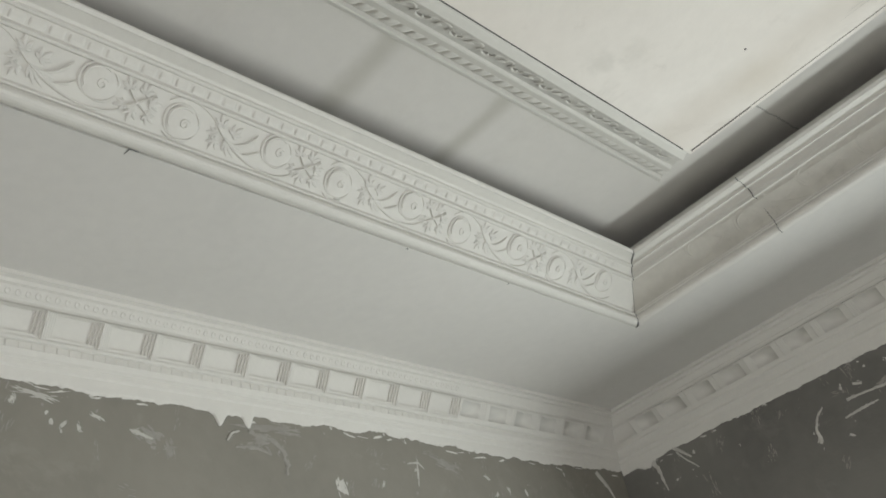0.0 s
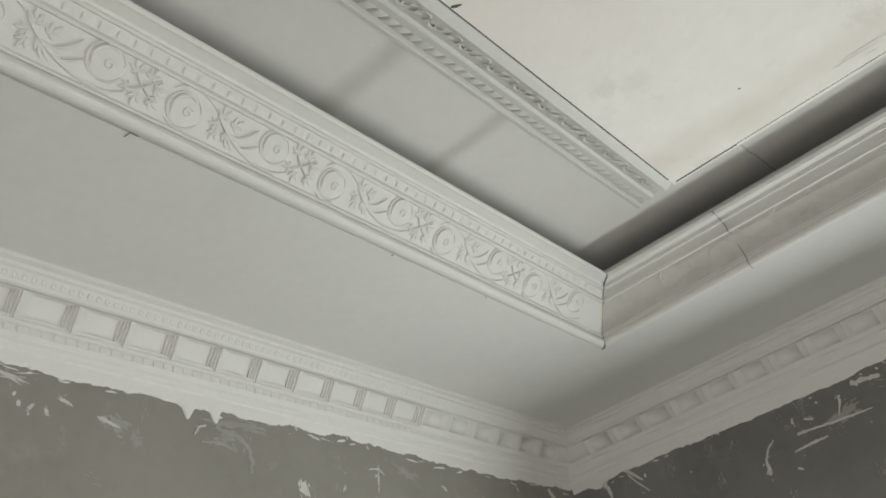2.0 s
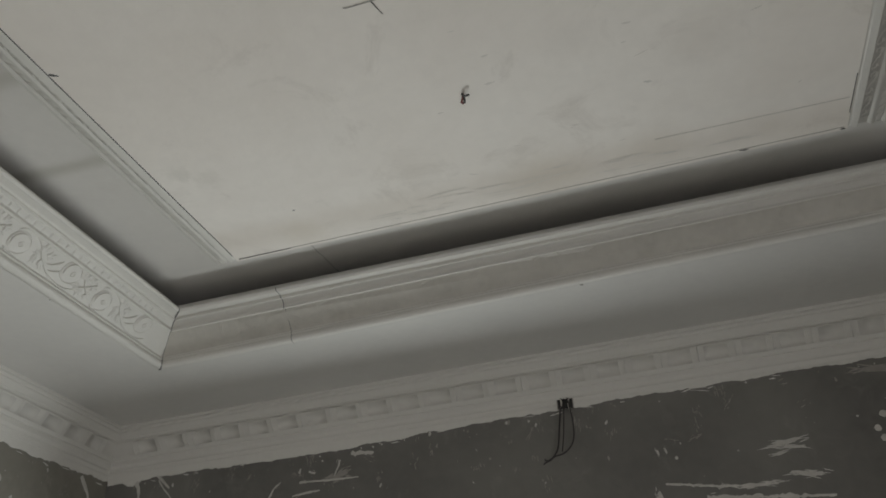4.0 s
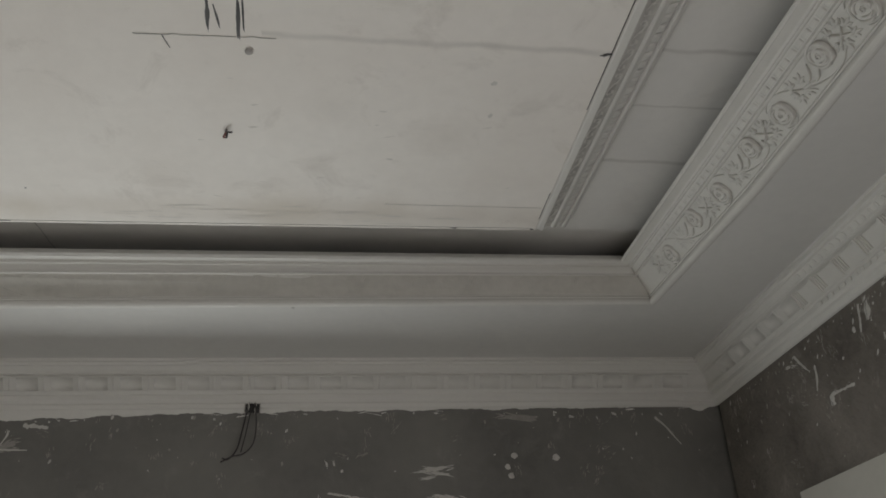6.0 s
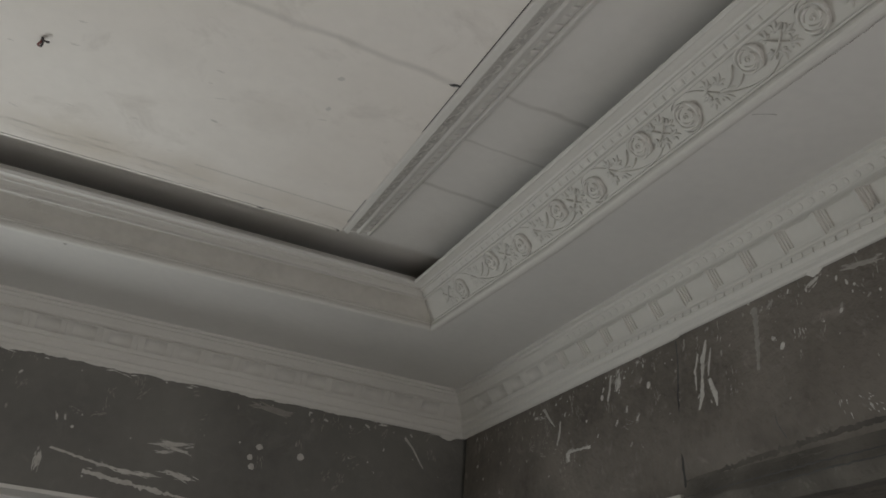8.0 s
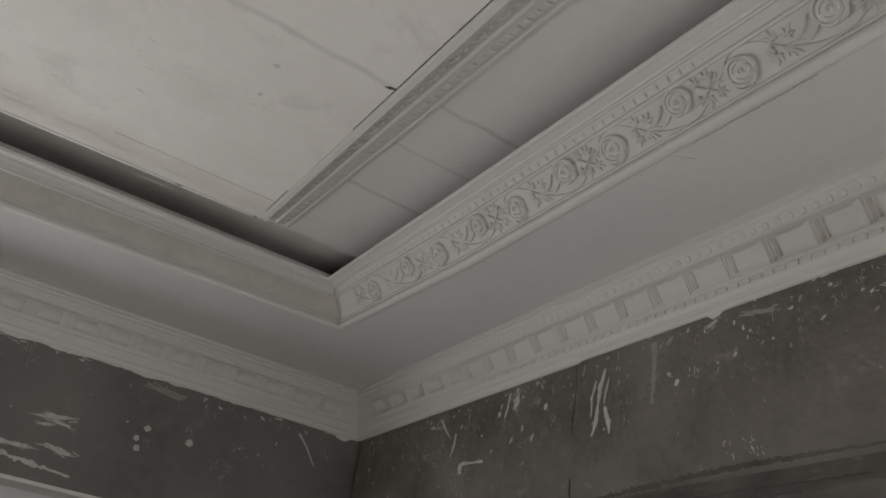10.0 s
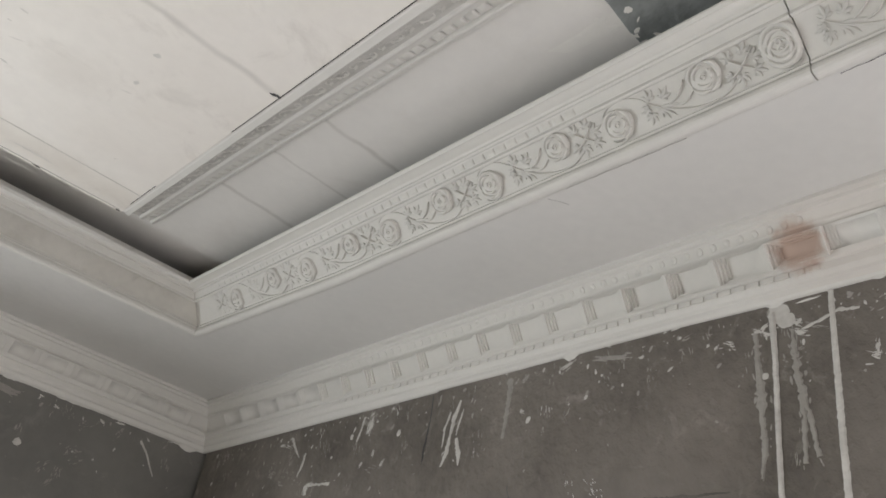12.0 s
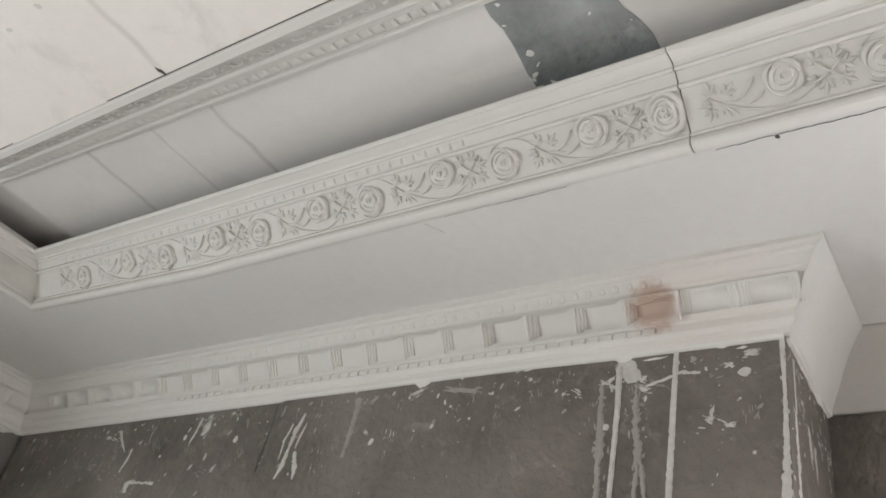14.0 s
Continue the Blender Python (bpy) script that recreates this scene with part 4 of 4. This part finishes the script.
splashes("plaster_splashes", on_east, 0.25, 2.85, 150, 5,
         [(1.724, 2.477, 0.018, 0.02, 0), (1.085, 2.555, 0.05, 0.02, -35), (0.564, 2.417, 0.016, 0.016, 0), (0.527, 2.556, 0.050, 0.050, 0), (0.51, 2.535, 0.040, 0.036, 0), (0.553, 2.512, 0.036, 0.010, 20), (0.482, 2.50, 0.034, 0.012, 25), (0.56, 2.53, 0.012, 0.03, 60), (0.575, 2.525, 0.02, 0.012, 15), (0.49, 2.525, 0.028, 0.014, 30),
          (0.255, 2.557, 0.03, 0.018, 0), (0.30, 2.535, 0.02, 0.014, 0), (0.27, 2.515, 0.026, 0.02, 0), (0.336, 2.43, 0.010, 0.035, 10), (0.67, 2.505, 0.01, 0.018, 0), (0.69, 2.515, 0.008, 0.012, 0), (1.87, 2.52, 0.026, 0.06, 8), (1.955, 2.50, 0.016, 0.018, 0),
          (1.83, 2.43, 0.012, 0.02, 10), (1.78, 2.39, 0.012, 0.024, 20), (1.88, 2.40, 0.010, 0.02, 30), (2.35, 2.53, 0.03, 0.012, 10), (0.30, 2.40, 0.02, 0.012, 0), (1.19, 2.42, 0.016, 0.02, 0), (1.22, 2.45, 0.02, 0.012, 30)],
         [((0.15, 0.006), (0.541, 2.56, 0.016), (0.540, 2.45, 0.013), (0.544, 2.26, 0.012), (0.546, 2.0, 0.012)), ((0.2, 0.003), (0.413, 2.585, 0.012), (0.416, 2.45, 0.013), (0.42, 2.26, 0.014), (0.422, 2.0, 0.014)),
          
          
          ((0.4, 0.002), (0.195, 2.58, 0.011), (0.194, 2.46, 0.007), (0.196, 2.34, 0.012), (0.202, 2.2, 0.024)),
          ((0.4, 0.003), (1.462, 2.53, 0.006), (1.478, 2.47, 0.018), (1.475, 2.42, 0.008), (1.47, 2.37, 0.016), (1.482, 2.33, 0.005)), ((0.4, 0.002), (1.495, 2.50, 0.005), (1.507, 2.45, 0.008), (1.495, 2.39, 0.004)),
          ((0.4, 0.002), (1.445, 2.41, 0.010), (1.42, 2.36, 0.016), (1.415, 2.325, 0.005)), ((0.4, 0.002), (1.445, 2.50, 0.005), (1.452, 2.45, 0.009), (1.45, 2.42, 0.003)),
          ((0.4, 0.003), (1.905, 2.56, 0.008), (1.915, 2.51, 0.010), (1.925, 2.48, 0.006)), ((0.3, 0.003), (2.195, 2.48, 0.006), (2.20, 2.44, 0.012), (2.215, 2.40, 0.004)), ((0.4, 0.002), (2.30, 2.55, 0.012), (2.27, 2.51, 0.010), (2.23, 2.47, 0.003)),
          ((0.6, 0.002), (2.15, 2.365, 0.012), (2.08, 2.36, 0.008), (2.02, 2.355, 0.010)), ((0.6, 0.002), (2.15, 2.365, 0.02), (2.145, 2.33, 0.014)), ((0.5, 0.002), (0.48, 2.505, 0.005), (0.40, 2.53, 0.008), (0.36, 2.525, 0.006))],
         "white plaster splashes and long drips on the cement wall", SPLASH, 12)


splashes("plaster_streaks", on_east, 0.22, 2.8, 240, 15, [(0.95, 2.545, 0.12, 0.02, 8)],
         [((0.5, 0.003), (0.50, 2.51, 0.008), (0.497, 2.42, 0.016), (0.488, 2.36, 0.018), (0.490, 2.30, 0.010), (0.492, 2.22, 0.010)), ((0.5, 0.003), (0.488, 2.36, 0.014), (0.475, 2.30, 0.010), (0.466, 2.23, 0.010)),
          ((0.5, 0.003), (0.58, 2.52, 0.010), (0.578, 2.44, 0.014), (0.574, 2.37, 0.022), (0.575, 2.33, 0.012), (0.572, 2.26, 0.014), (0.582, 2.2, 0.006)), ((0.5, 0.002), (1.28, 2.56, 0.02), (1.275, 2.47, 0.014), (1.27, 2.38, 0.008))],
         "thin grey lime streaks on the cement wall", STREAK, 45)
splashes("plaster_streaks", on_west, 0.3, 2.8, 30, 16, [(1.5, 2.53, 0.16, 0.03, 4), (2.1, 2.5, 0.10, 0.03, -10), (1.47, 2.49, 0.06, 0.03, 20), (1.18, 2.47, 0.06, 0.04, -30), (1.23, 2.44, 0.02, 0.05, 10)], [((0.9, 0.002), (1.44, 2.515, 0.010), (1.50, 2.50, 0.016), (1.535, 2.475, 0.018), (1.545, 2.44, 0.014), (1.54, 2.41, 0.005)), ((0.9, 0.002), (1.40, 2.47, 0.006), (1.46, 2.475, 0.014), (1.50, 2.46, 0.006))], "thin grey lime streaks on the cement wall", STREAK, 40)
splashes("plaster_streaks", on_north, -1.9, 1.6, 40, 17, [(0.9, 2.54, 0.18, 0.03, -4), (-1.0, 2.45, 0.10, 0.04, 20)], [], "thin grey lime streaks on the dark cement wall", STREAK, 60)


def on_return(u, z, d):
    return V((u, YC - d, z))


margin("paint_margin", on_return, XE + 0.004, XA - 0.004, 2.575, 0.012, 13.0, wall_east, ())
splashes("plaster_splashes", on_return, XE + 0.01, XA - 0.02, 50, 18, [(1.86, 2.43, 0.02, 0.08, 10), (1.9, 2.40, 0.016, 0.07, 12)],
         [((0.25, 0.003), (1.752, 2.56, 0.006), (1.754, 2.44, 0.006)), ((0.6, 0.002), (1.75, 2.44, 0.012), (1.752, 2.3, 0.022), (1.75, 2.15, 0.03)), ((0.6, 0.002), (1.72, 2.25, 0.02), (1.722, 2.1, 0.035))],
         "white plaster runs beside the outer corner", SPLASH, 14)


def crack(on, pts, seed, parent, label, mat=DARK):
    bm = bmesh.new()
    fine = []
    for (u0, z0, w0), (u1, z1, w1) in zip(pts, pts[1:]):
        n = max(2, int(math.hypot(u1 - u0, z1 - z0) / 0.015))
        fine += [(u0 + (u1 - u0) * i / n + 0.004 * noise.noise(V((i * 0.9, u0 * 9, seed))), z0 + (z1 - z0) * i / n + 0.004 * noise.noise(V((i * 0.9, z0 * 9, seed + 5))), w0 + (w1 - w0) * i / n) for i in range(n)]
    fine.append(pts[-1])
    drip(bm, on, fine, seed, 0.5, 0.0012)
    return part("crack", bm, mat, parent, label)


crack(on_east, [(1.592, 2.575, 0.004), (1.590, 2.48, 0.006), (1.598, 2.41, 0.006), (1.592, 2.33, 0.009), (1.594, 2.227, 0.010), (1.590, 2.15, 0.008)], 2.0, wall_east, "dark crack in the render")
# joint over the lintel, with the shade under the bulging render painted in
JOINT_SHADE = material("joint_shade", (0.075, 0.066, 0.056), 0.8, (30.0, 0.4), (12.0, 0.8, (0.15, 0.135, 0.115)))
crack(on_east, [(1.585, 2.165, 0.006), (1.52, 2.168, 0.010), (1.34, 2.176, 0.014), (1.16, 2.182, 0.014), (1.02, 2.186, 0.012), (0.85, 2.184, 0.010), (0.65, 2.182, 0.003)], 6.0, wall_east, "joint over the lintel, darkened with painted shade below the bulge", JOINT_SHADE)
crack(on_east, [(1.225, 2.25, 0.002), (1.22, 2.20, 0.003)], 3.0, wall_east, "short crack")

# later coat of render beside the crack
bm = bmesh.new()
loft(bm, [[on_east(0.56 + 1.03 * i / 70, 2.58 - 0.42 * j / 40, 0.0006) for j in range(41)] for i in range(71)], closed=False)
part("render_coat", bm, CEMENT, wall_east, "thicker second coat of cement render", smooth=True)

OLD = material("old_concrete", (0.085, 0.077, 0.067), 0.9, (28.0, 0.8), (7.0, 0.9, (0.165, 0.150, 0.132)), (30.0, 0.9), smear=(16.0, 0.58, 0.6, (0.30, 0.28, 0.255)))
# rough concrete lintel over the doorway
bm = bmesh.new()
rings = []
for i in range(61):
    u = DY0 + 0.06 + (1.575 - DY0 - 0.06) * i / 60
    j = [0.006 * noise.noise(V((u * 9, k, 2.0))) for k in range(4)]
    rings.append([on_east(u, DZ - 0.001, 0.001), on_east(u, DZ + 0.002, 0.030 + j[0]), on_east(u, DZ + 0.045 + j[1], 0.034 + j[2]), on_east(u, DZ + 0.085 + j[3], 0.012), on_east(u, DZ + 0.11, 0.001)])
loft(bm, rings)
part("lintel", bm, OLD, wall_east, "rough dark concrete lintel edge")
for k, (y0, y1, z) in enumerate(((0.70, 1.55, 2.118), (0.85, 1.30, 2.098), (1.05, 1.50, 2.142))):
    crack(lambda u, z_, d: on_east(u, z_, d + 0.036 - 0.3 * max(0.0, z_ - DZ - 0.045)), [(y0, z, 0.002), ((y0 + y1) / 2, z + 0.004, 0.005), (y1, z - 0.003, 0.002)], 30.0 + k, wall_east, "board mark in the lintel", DARK if k < 2 else OLD)

# pale board beside the doorway
bm = bmesh.new()
box(bm, XE - 0.024, XE - 0.004, 1.585, 2.42, 0.0, 2.128)
bmesh.ops.bevel(bm, geom=bm.edges[:], offset=0.002, segments=1)
tagged(link("plywood_sheet", bm, WOOD), "pale plywood sheet standing flat against the cement wall", "board")

# ---- ceiling marks and fixings ----
def on_panel(u, v, d):
    return V((u, v, ZP - d))


panel = bpy.data.objects["ceiling_panel"]
crack(on_panel, [(-0.264, 1.197, 0.0035), (-0.1, 1.192, 0.0025), (0.03, 1.190, 0.0025)], 5.0, panel, "grey line along the joint", FAINT)
crack(on_panel, [(-0.207, 1.195, 0.003), (-0.195, 1.235, 0.002)], 10.0, panel, "dark scratch")


def seam(name, parent, label, mat, x0, y0, x1, y1, w):
    """A thin straight gap on the underside of the panel."""
    d = V((x1 - x0, y1 - y0, 0)).normalized()
    a = V((-d.y, d.x, 0)) * w / 2
    p, q = V((x0, y0, 0)), V((x1, y1, 0))
    bm = bmesh.new()
    prism(bm, [tuple(c)[:2] for c in (p - a, q - a, q + a, p + a)], ZP - 0.0012, ZP + 0.001)
    return part(name, bm, mat, parent, label)


seam("gap", panel, "dark gap along the board edge", DARK, PW + 0.001, 1.97, PW + 0.002, 0.2, 0.0022)
seam("gap", panel, "dark gap along the board edge", DARK, PE - 0.002, 1.38, PE - 0.001, 0.2, 0.0018)
seam("gap", panel, "thin line along the board edge", FAINT, PW + 0.01, PFL - 0.013, PE - 0.01, PFR - 0.013, 0.0009)
seam("gap", panel, "dark gap along the board edge", DARK, -0.912, PFL - 0.010, -0.745, PFL - 0.014, 0.0011)
seam("gap", panel, "dark gap along the board edge", DARK, PE - 0.003, 1.90, PE - 0.003, 1.755, 0.0016)
seam("gap", panel, "faint board joint", PALE, 0.30, 1.842, 0.755, 1.838, 0.0016)


def smudges(name, on, marks, mat, parent, label):
    """Thin flat stains: (u, v, width, height, tilt)."""
    bm = bmesh.new()
    for k, (u, v, w, h, t) in enumerate(marks):
        blob(bm, on, u, v, w, h, t, u * 5 + v, 0.0011 + 0.00003 * k, 0.6, 16)
    return part(name, bm, mat, parent, label)


smudges("smudge", on_panel, [(-0.105, 1.12, 0.010, 0.10, 4), (-0.088, 1.13, 0.006, 0.07, -6), (-0.045, 1.135, 0.010, 0.11, 3), (-0.034, 1.12, 0.005, 0.09, 2)], DARK, panel, "dark trowel scars")
smudges("smudge", on_panel, [(0.2, 1.90, 0.05, 0.003, 2), (0.05, 1.87, 0.07, 0.003, -3), (0.33, 1.91, 0.04, 0.004, 0), (-0.2, 1.9, 0.05, 0.003, 4),
                             (0.52, 1.30, 0.014, 0.018, 20), (0.53, 1.42, 0.010, 0.02, 0), (0.30, 1.62, 0.02, 0.007, 10)], PALE, panel, "faint grey scuffs")
GREYED = material("greyed_filler", (0.50, 0.48, 0.45), 0.9)
FADED = material("faded_grime", (0.70, 0.665, 0.615), 0.9, (60.0, 0.3), (30.0, 0.8, (0.66, 0.62, 0.57)), (60.0, 0.0))
scuff = random.Random(31)
smudges("smudge", on_panel, [(scuff.uniform(-0.45, 0.5), 1.91 + scuff.gauss(0, 0.03), scuff.uniform(0.03, 0.13), scuff.uniform(0.002, 0.005), scuff.gauss(-1, 3)) for k in range(30)]
        + [(scuff.uniform(-0.2, 0.65), scuff.uniform(1.3, 1.85), scuff.uniform(0.008, 0.04), scuff.uniform(0.002, 0.006), scuff.gauss(0, 14)) for k in range(14)], FADED, panel, "faint scuffs and trowel marks")
smudges("nail_hole", on_panel, [(PW + 0.012, 1.171, 0.022, 0.009, 30)], DARK, panel, "dark nail hole")
smudges("nail_hole", on_panel, [(PE - 0.012, 1.184, 0.024, 0.010, -20)], DARK, panel, "dark nail hole")
smudges("nail_hole", on_panel, [(0.516, 1.966, 0.02, 0.006, 0)], DARK, panel, "chipped board edge")
smudges("nail_hole", on_panel, [(-0.655, 1.815, 0.006, 0.006, 0)], DARK, panel, "small dark spot")
smudges("nail_hole", on_panel, [(0.752, 1.962, 0.014, 0.008, 20)], DARK, panel, "chipped board corner")


def on_soffit(u, v, d):
    return V((u, v, H - d))


ring = bpy.data.objects["ceiling_ring"]
crack(on_soffit, [(FEB + 0.004, 0.20, 0.0012), (FEB + 0.005, 0.0, 0.0022), (FEB + 0.004, -0.7, 0.002)], 11.0, ring, "dark gap under the moulding")
crack(on_soffit, [(FEB + 0.001, 0.80, 0.001), (FEB + 0.002, 0.50, 0.002)], 12.0, ring, "thin gap under the moulding", FAINT)
crack(on_soffit, [(FEB + 0.006, 0.856, 0.002), (FEB + 0.05, 0.83, 0.001)], 13.0, ring, "scratch in the skim coat", FAINT)
crack(on_soffit, [(FWB - 0.003, 0.865, 0.002), (FWB - 0.003, 0.885, 0.002)], 14.0, ring, "chipped edge")
crack(on_soffit, [(FWB - 0.002, 0.868, 0.003), (FWB - 0.02, 0.865, 0.002)], 15.0, ring, "chipped edge")
smudges("nail_hole", on_soffit, [(FWB - 0.012, 1.55, 0.006, 0.006, 0), (FWB - 0.012, 1.9, 0.006, 0.005, 0), (FEB + 0.01, 0.09, 0.01, 0.008, 0)], DARK, ring, "small dark holes")
smudges("smudge", on_soffit, [(0.03, 2.40, 0.012, 0.014, 0)], FAINT, ring, "small chip")


# open joint in the far moulding
def on_cove(u, v, d):
    got = face_at(NORTH, 0, u)
    return got[0] + (got[1] - got[0]) * v + V((0, -S2, -S2)) * (d + 0.001)


bm = bmesh.new()
rings = []
for i, (sh, dd) in enumerate(COVE[1:-1]):
    u = -0.937 + 0.0025 * noise.noise(V((i * 0.8, 3, 1)))
    w = 0.0007
    rings.append([on_cove(u - w, sh, dd - 0.003), on_cove(u - w, sh, dd), on_cove(u + w, sh, dd), on_cove(u + w, sh, dd - 0.003)])
loft(bm, rings)
part("crack", bm, DARK, cove_north, "open joint in the moulding")

bm = bmesh.new()
base, tip, way = NORTH[0]
rings = []
for i, (sh, dd) in enumerate(COVE[1:-1]):
    w = 0.0005 + 0.0016 * abs(noise.noise(V((i * 0.7, 8, 2)))) + (0.0012 if sh < 0.16 or sh > 0.78 else 0.0)
    c = base.lerp(tip, sh) + way * (dd + 0.0008) + V((0.0015 * noise.noise(V((i * 0.9, 2, 7))), 0, 0))
    rings.append([c + V((-w, -w, 0)) - way * 0.004, c + V((-w, -w, 0)), c + V((w, w, 0)), c + V((w, w, 0)) - way * 0.004])
loft(bm, rings)
part("crack", bm, DARK, cove_north, "torn dark gap at the mitre")

# soft filled joints and a bare patch on the upper ceiling
def on_band(u, v, d):
    return V((u, v, ZB - d))


band = bpy.data.objects["ceiling_band"]
bm = bmesh.new()
edge = [(x, 0.545 + 0.020 * noise.noise(V((x * 9, 1, 0))) + 0.012 * noise.noise(V((x * 40, 1, 0)))) for x in [0.80 + 0.04 * i for i in range(20)]]
edge += [(x, 0.275 + 0.05 * (1.3 - x) + 0.025 * noise.noise(V((x * 8, 7, 0))) + 0.01 * noise.noise(V((x * 40, 7, 0)))) for x in [1.56 - 0.04 * i for i in range(20)]]
prism(bm, edge, ZB - 0.0014, ZB - 0.0005)
crack(on_band, [(-0.782, 2.19, 0.004), (-0.772, 2.30, 0.005), (-0.762, 2.43, 0.004)], 21.0, band, "grey board joint", GREYED)
part("bare_patch", bm, GREYPATCH, band, "bare grey cement patch with torn edges")
smudges("smudge", on_band, [(1.12, 0.56, 0.30, 0.05, 92), (1.2, 0.26, 0.25, 0.05, 95)], PLASTER, band, "white filler round the patch")
rag = random.Random(77)
marks = [(rag.uniform(0.85, 1.5), 0.545 + rag.gauss(0, 0.022), rag.uniform(0.003, 0.016), rag.uniform(0.003, 0.022), rag.uniform(-60, 60)) for k in range(60)]
marks += [(rag.uniform(0.85, 1.5), 0.285 + rag.gauss(0, 0.02), rag.uniform(0.003, 0.016), rag.uniform(0.003, 0.016), rag.uniform(-60, 60)) for k in range(30)]
marks += [(rag.uniform(0.95, 1.4), rag.uniform(0.3, 0.52), rag.uniform(0.003, 0.012), rag.uniform(0.003, 0.012), rag.uniform(-60, 60)) for k in range(7)]
smudges("smudge", lambda u, v, d: on_band(u, v, 0.0014 + d * 0.35), marks, PLASTER, band, "white filler dabs")

# ---- wire box in the far wall ----
def tube(bm, pts, r, k=6):
    rings = []
    for i, p in enumerate(pts):
        d = (V(pts[min(i + 1, len(pts) - 1)]) - V(pts[max(i - 1, 0)])).normalized()
        a = d.cross(V((0.3, 0.9, 0.2))).normalized()
        b = d.cross(a)
        rings.append([V(p) + a * r * math.cos(2 * math.pi * j / k) + b * r * math.sin(2 * math.pi * j / k) for j in range(k)])
    loft(bm, rings)


BX, BY, BZ = -0.13, far(YN, -0.13) - 0.0125, 2.592
wire_box = empty("wire_box", (BX, BY, BZ))
bm = bmesh.new()
box(bm, -0.026, 0.026, -0.003, 0.0, -0.026, 0.018)
part("mouth", bm, DARK, wire_box, "dark open mouth of the box")
for x0, x1, z0, z1 in ((-0.029, 0.029, 0.018, 0.021), (-0.029, -0.026, -0.026, 0.018), (0.026, 0.029, -0.026, 0.018)):
    bm = bmesh.new()
    box(bm, x0, x1, -0.005, 0.0, z0, z1)
    part("rim", bm, FAINT, wire_box)
for pts, mat, r in (([(-0.012, -0.006, 0.012), (-0.018, -0.02, -0.03), (-0.03, -0.02, -0.10), (-0.045, -0.018, -0.17), (-0.075, -0.016, -0.205), (-0.095, -0.014, -0.20)], WIRE, 0.003),
                    ([(0.008, -0.006, 0.012), (0.016, -0.024, -0.03), (0.020, -0.022, -0.09), (0.012, -0.02, -0.15), (-0.02, -0.018, -0.185), (-0.06, -0.016, -0.195), (-0.10, -0.014, -0.215)], WIRE, 0.0028),
                    ([(-0.002, -0.006, 0.01), (-0.006, -0.02, -0.04), (-0.018, -0.018, -0.12), (-0.030, -0.016, -0.18)], WIRE, 0.0024),
                    ([(0.014, -0.006, 0.01), (0.012, -0.018, -0.02), (0.018, -0.016, -0.045)], SPLASH, 0.003), ([(-0.016, -0.006, 0.014), (-0.012, -0.016, -0.01), (-0.02, -0.016, -0.03)], SPLASH, 0.003)):
    bm = bmesh.new()
    tube(bm, curve(pts), r)
    part("wire", bm, mat, wire_box, smooth=True)
tagged(wire_box, "small open wire box with dangling dark wires in the cement wall", "electrical box")

# ---- bare wire ends from the hung panel ----
wires = empty("ceiling_wires", (-0.107, 1.52, ZP))
for pts, mat in (([(0, 0, 0.006), (0.004, -0.004, -0.012), (0.016, -0.010, -0.020), (0.026, -0.006, -0.016)], WIRE), ([(0.002, 0, 0.006), (0.0, 0.006, -0.014), (-0.008, 0.018, -0.022), (-0.004, 0.030, -0.018)], WIRERED), ([(0, 0.002, 0.006), (0.006, 0.008, -0.018), (0.002, 0.02, -0.026)], WIRE)):
    bm = bmesh.new()
    tube(bm, curve([tuple(0.62 * c for c in p) for p in pts], 4), 0.0028)
    part("wire", bm, mat, wires, smooth=True)
tagged(wires, "short dark wire ends hanging from the ceiling panel", "wires")

bm = bmesh.new()
loft(bm, [[(r * math.cos(t), r * math.sin(t), z) for t in [2 * math.pi * i / 12 for i in range(12)]] for r, z in ((0.009, 0.002), (0.009, -0.004), (0.006, -0.007), (0.002, -0.008))])
knob = tagged(link("screw_head", bm, FAINT, smooth=False), "small grey screw head in the ceiling panel", "screw")
knob.location = (-0.03, 1.233, ZP)
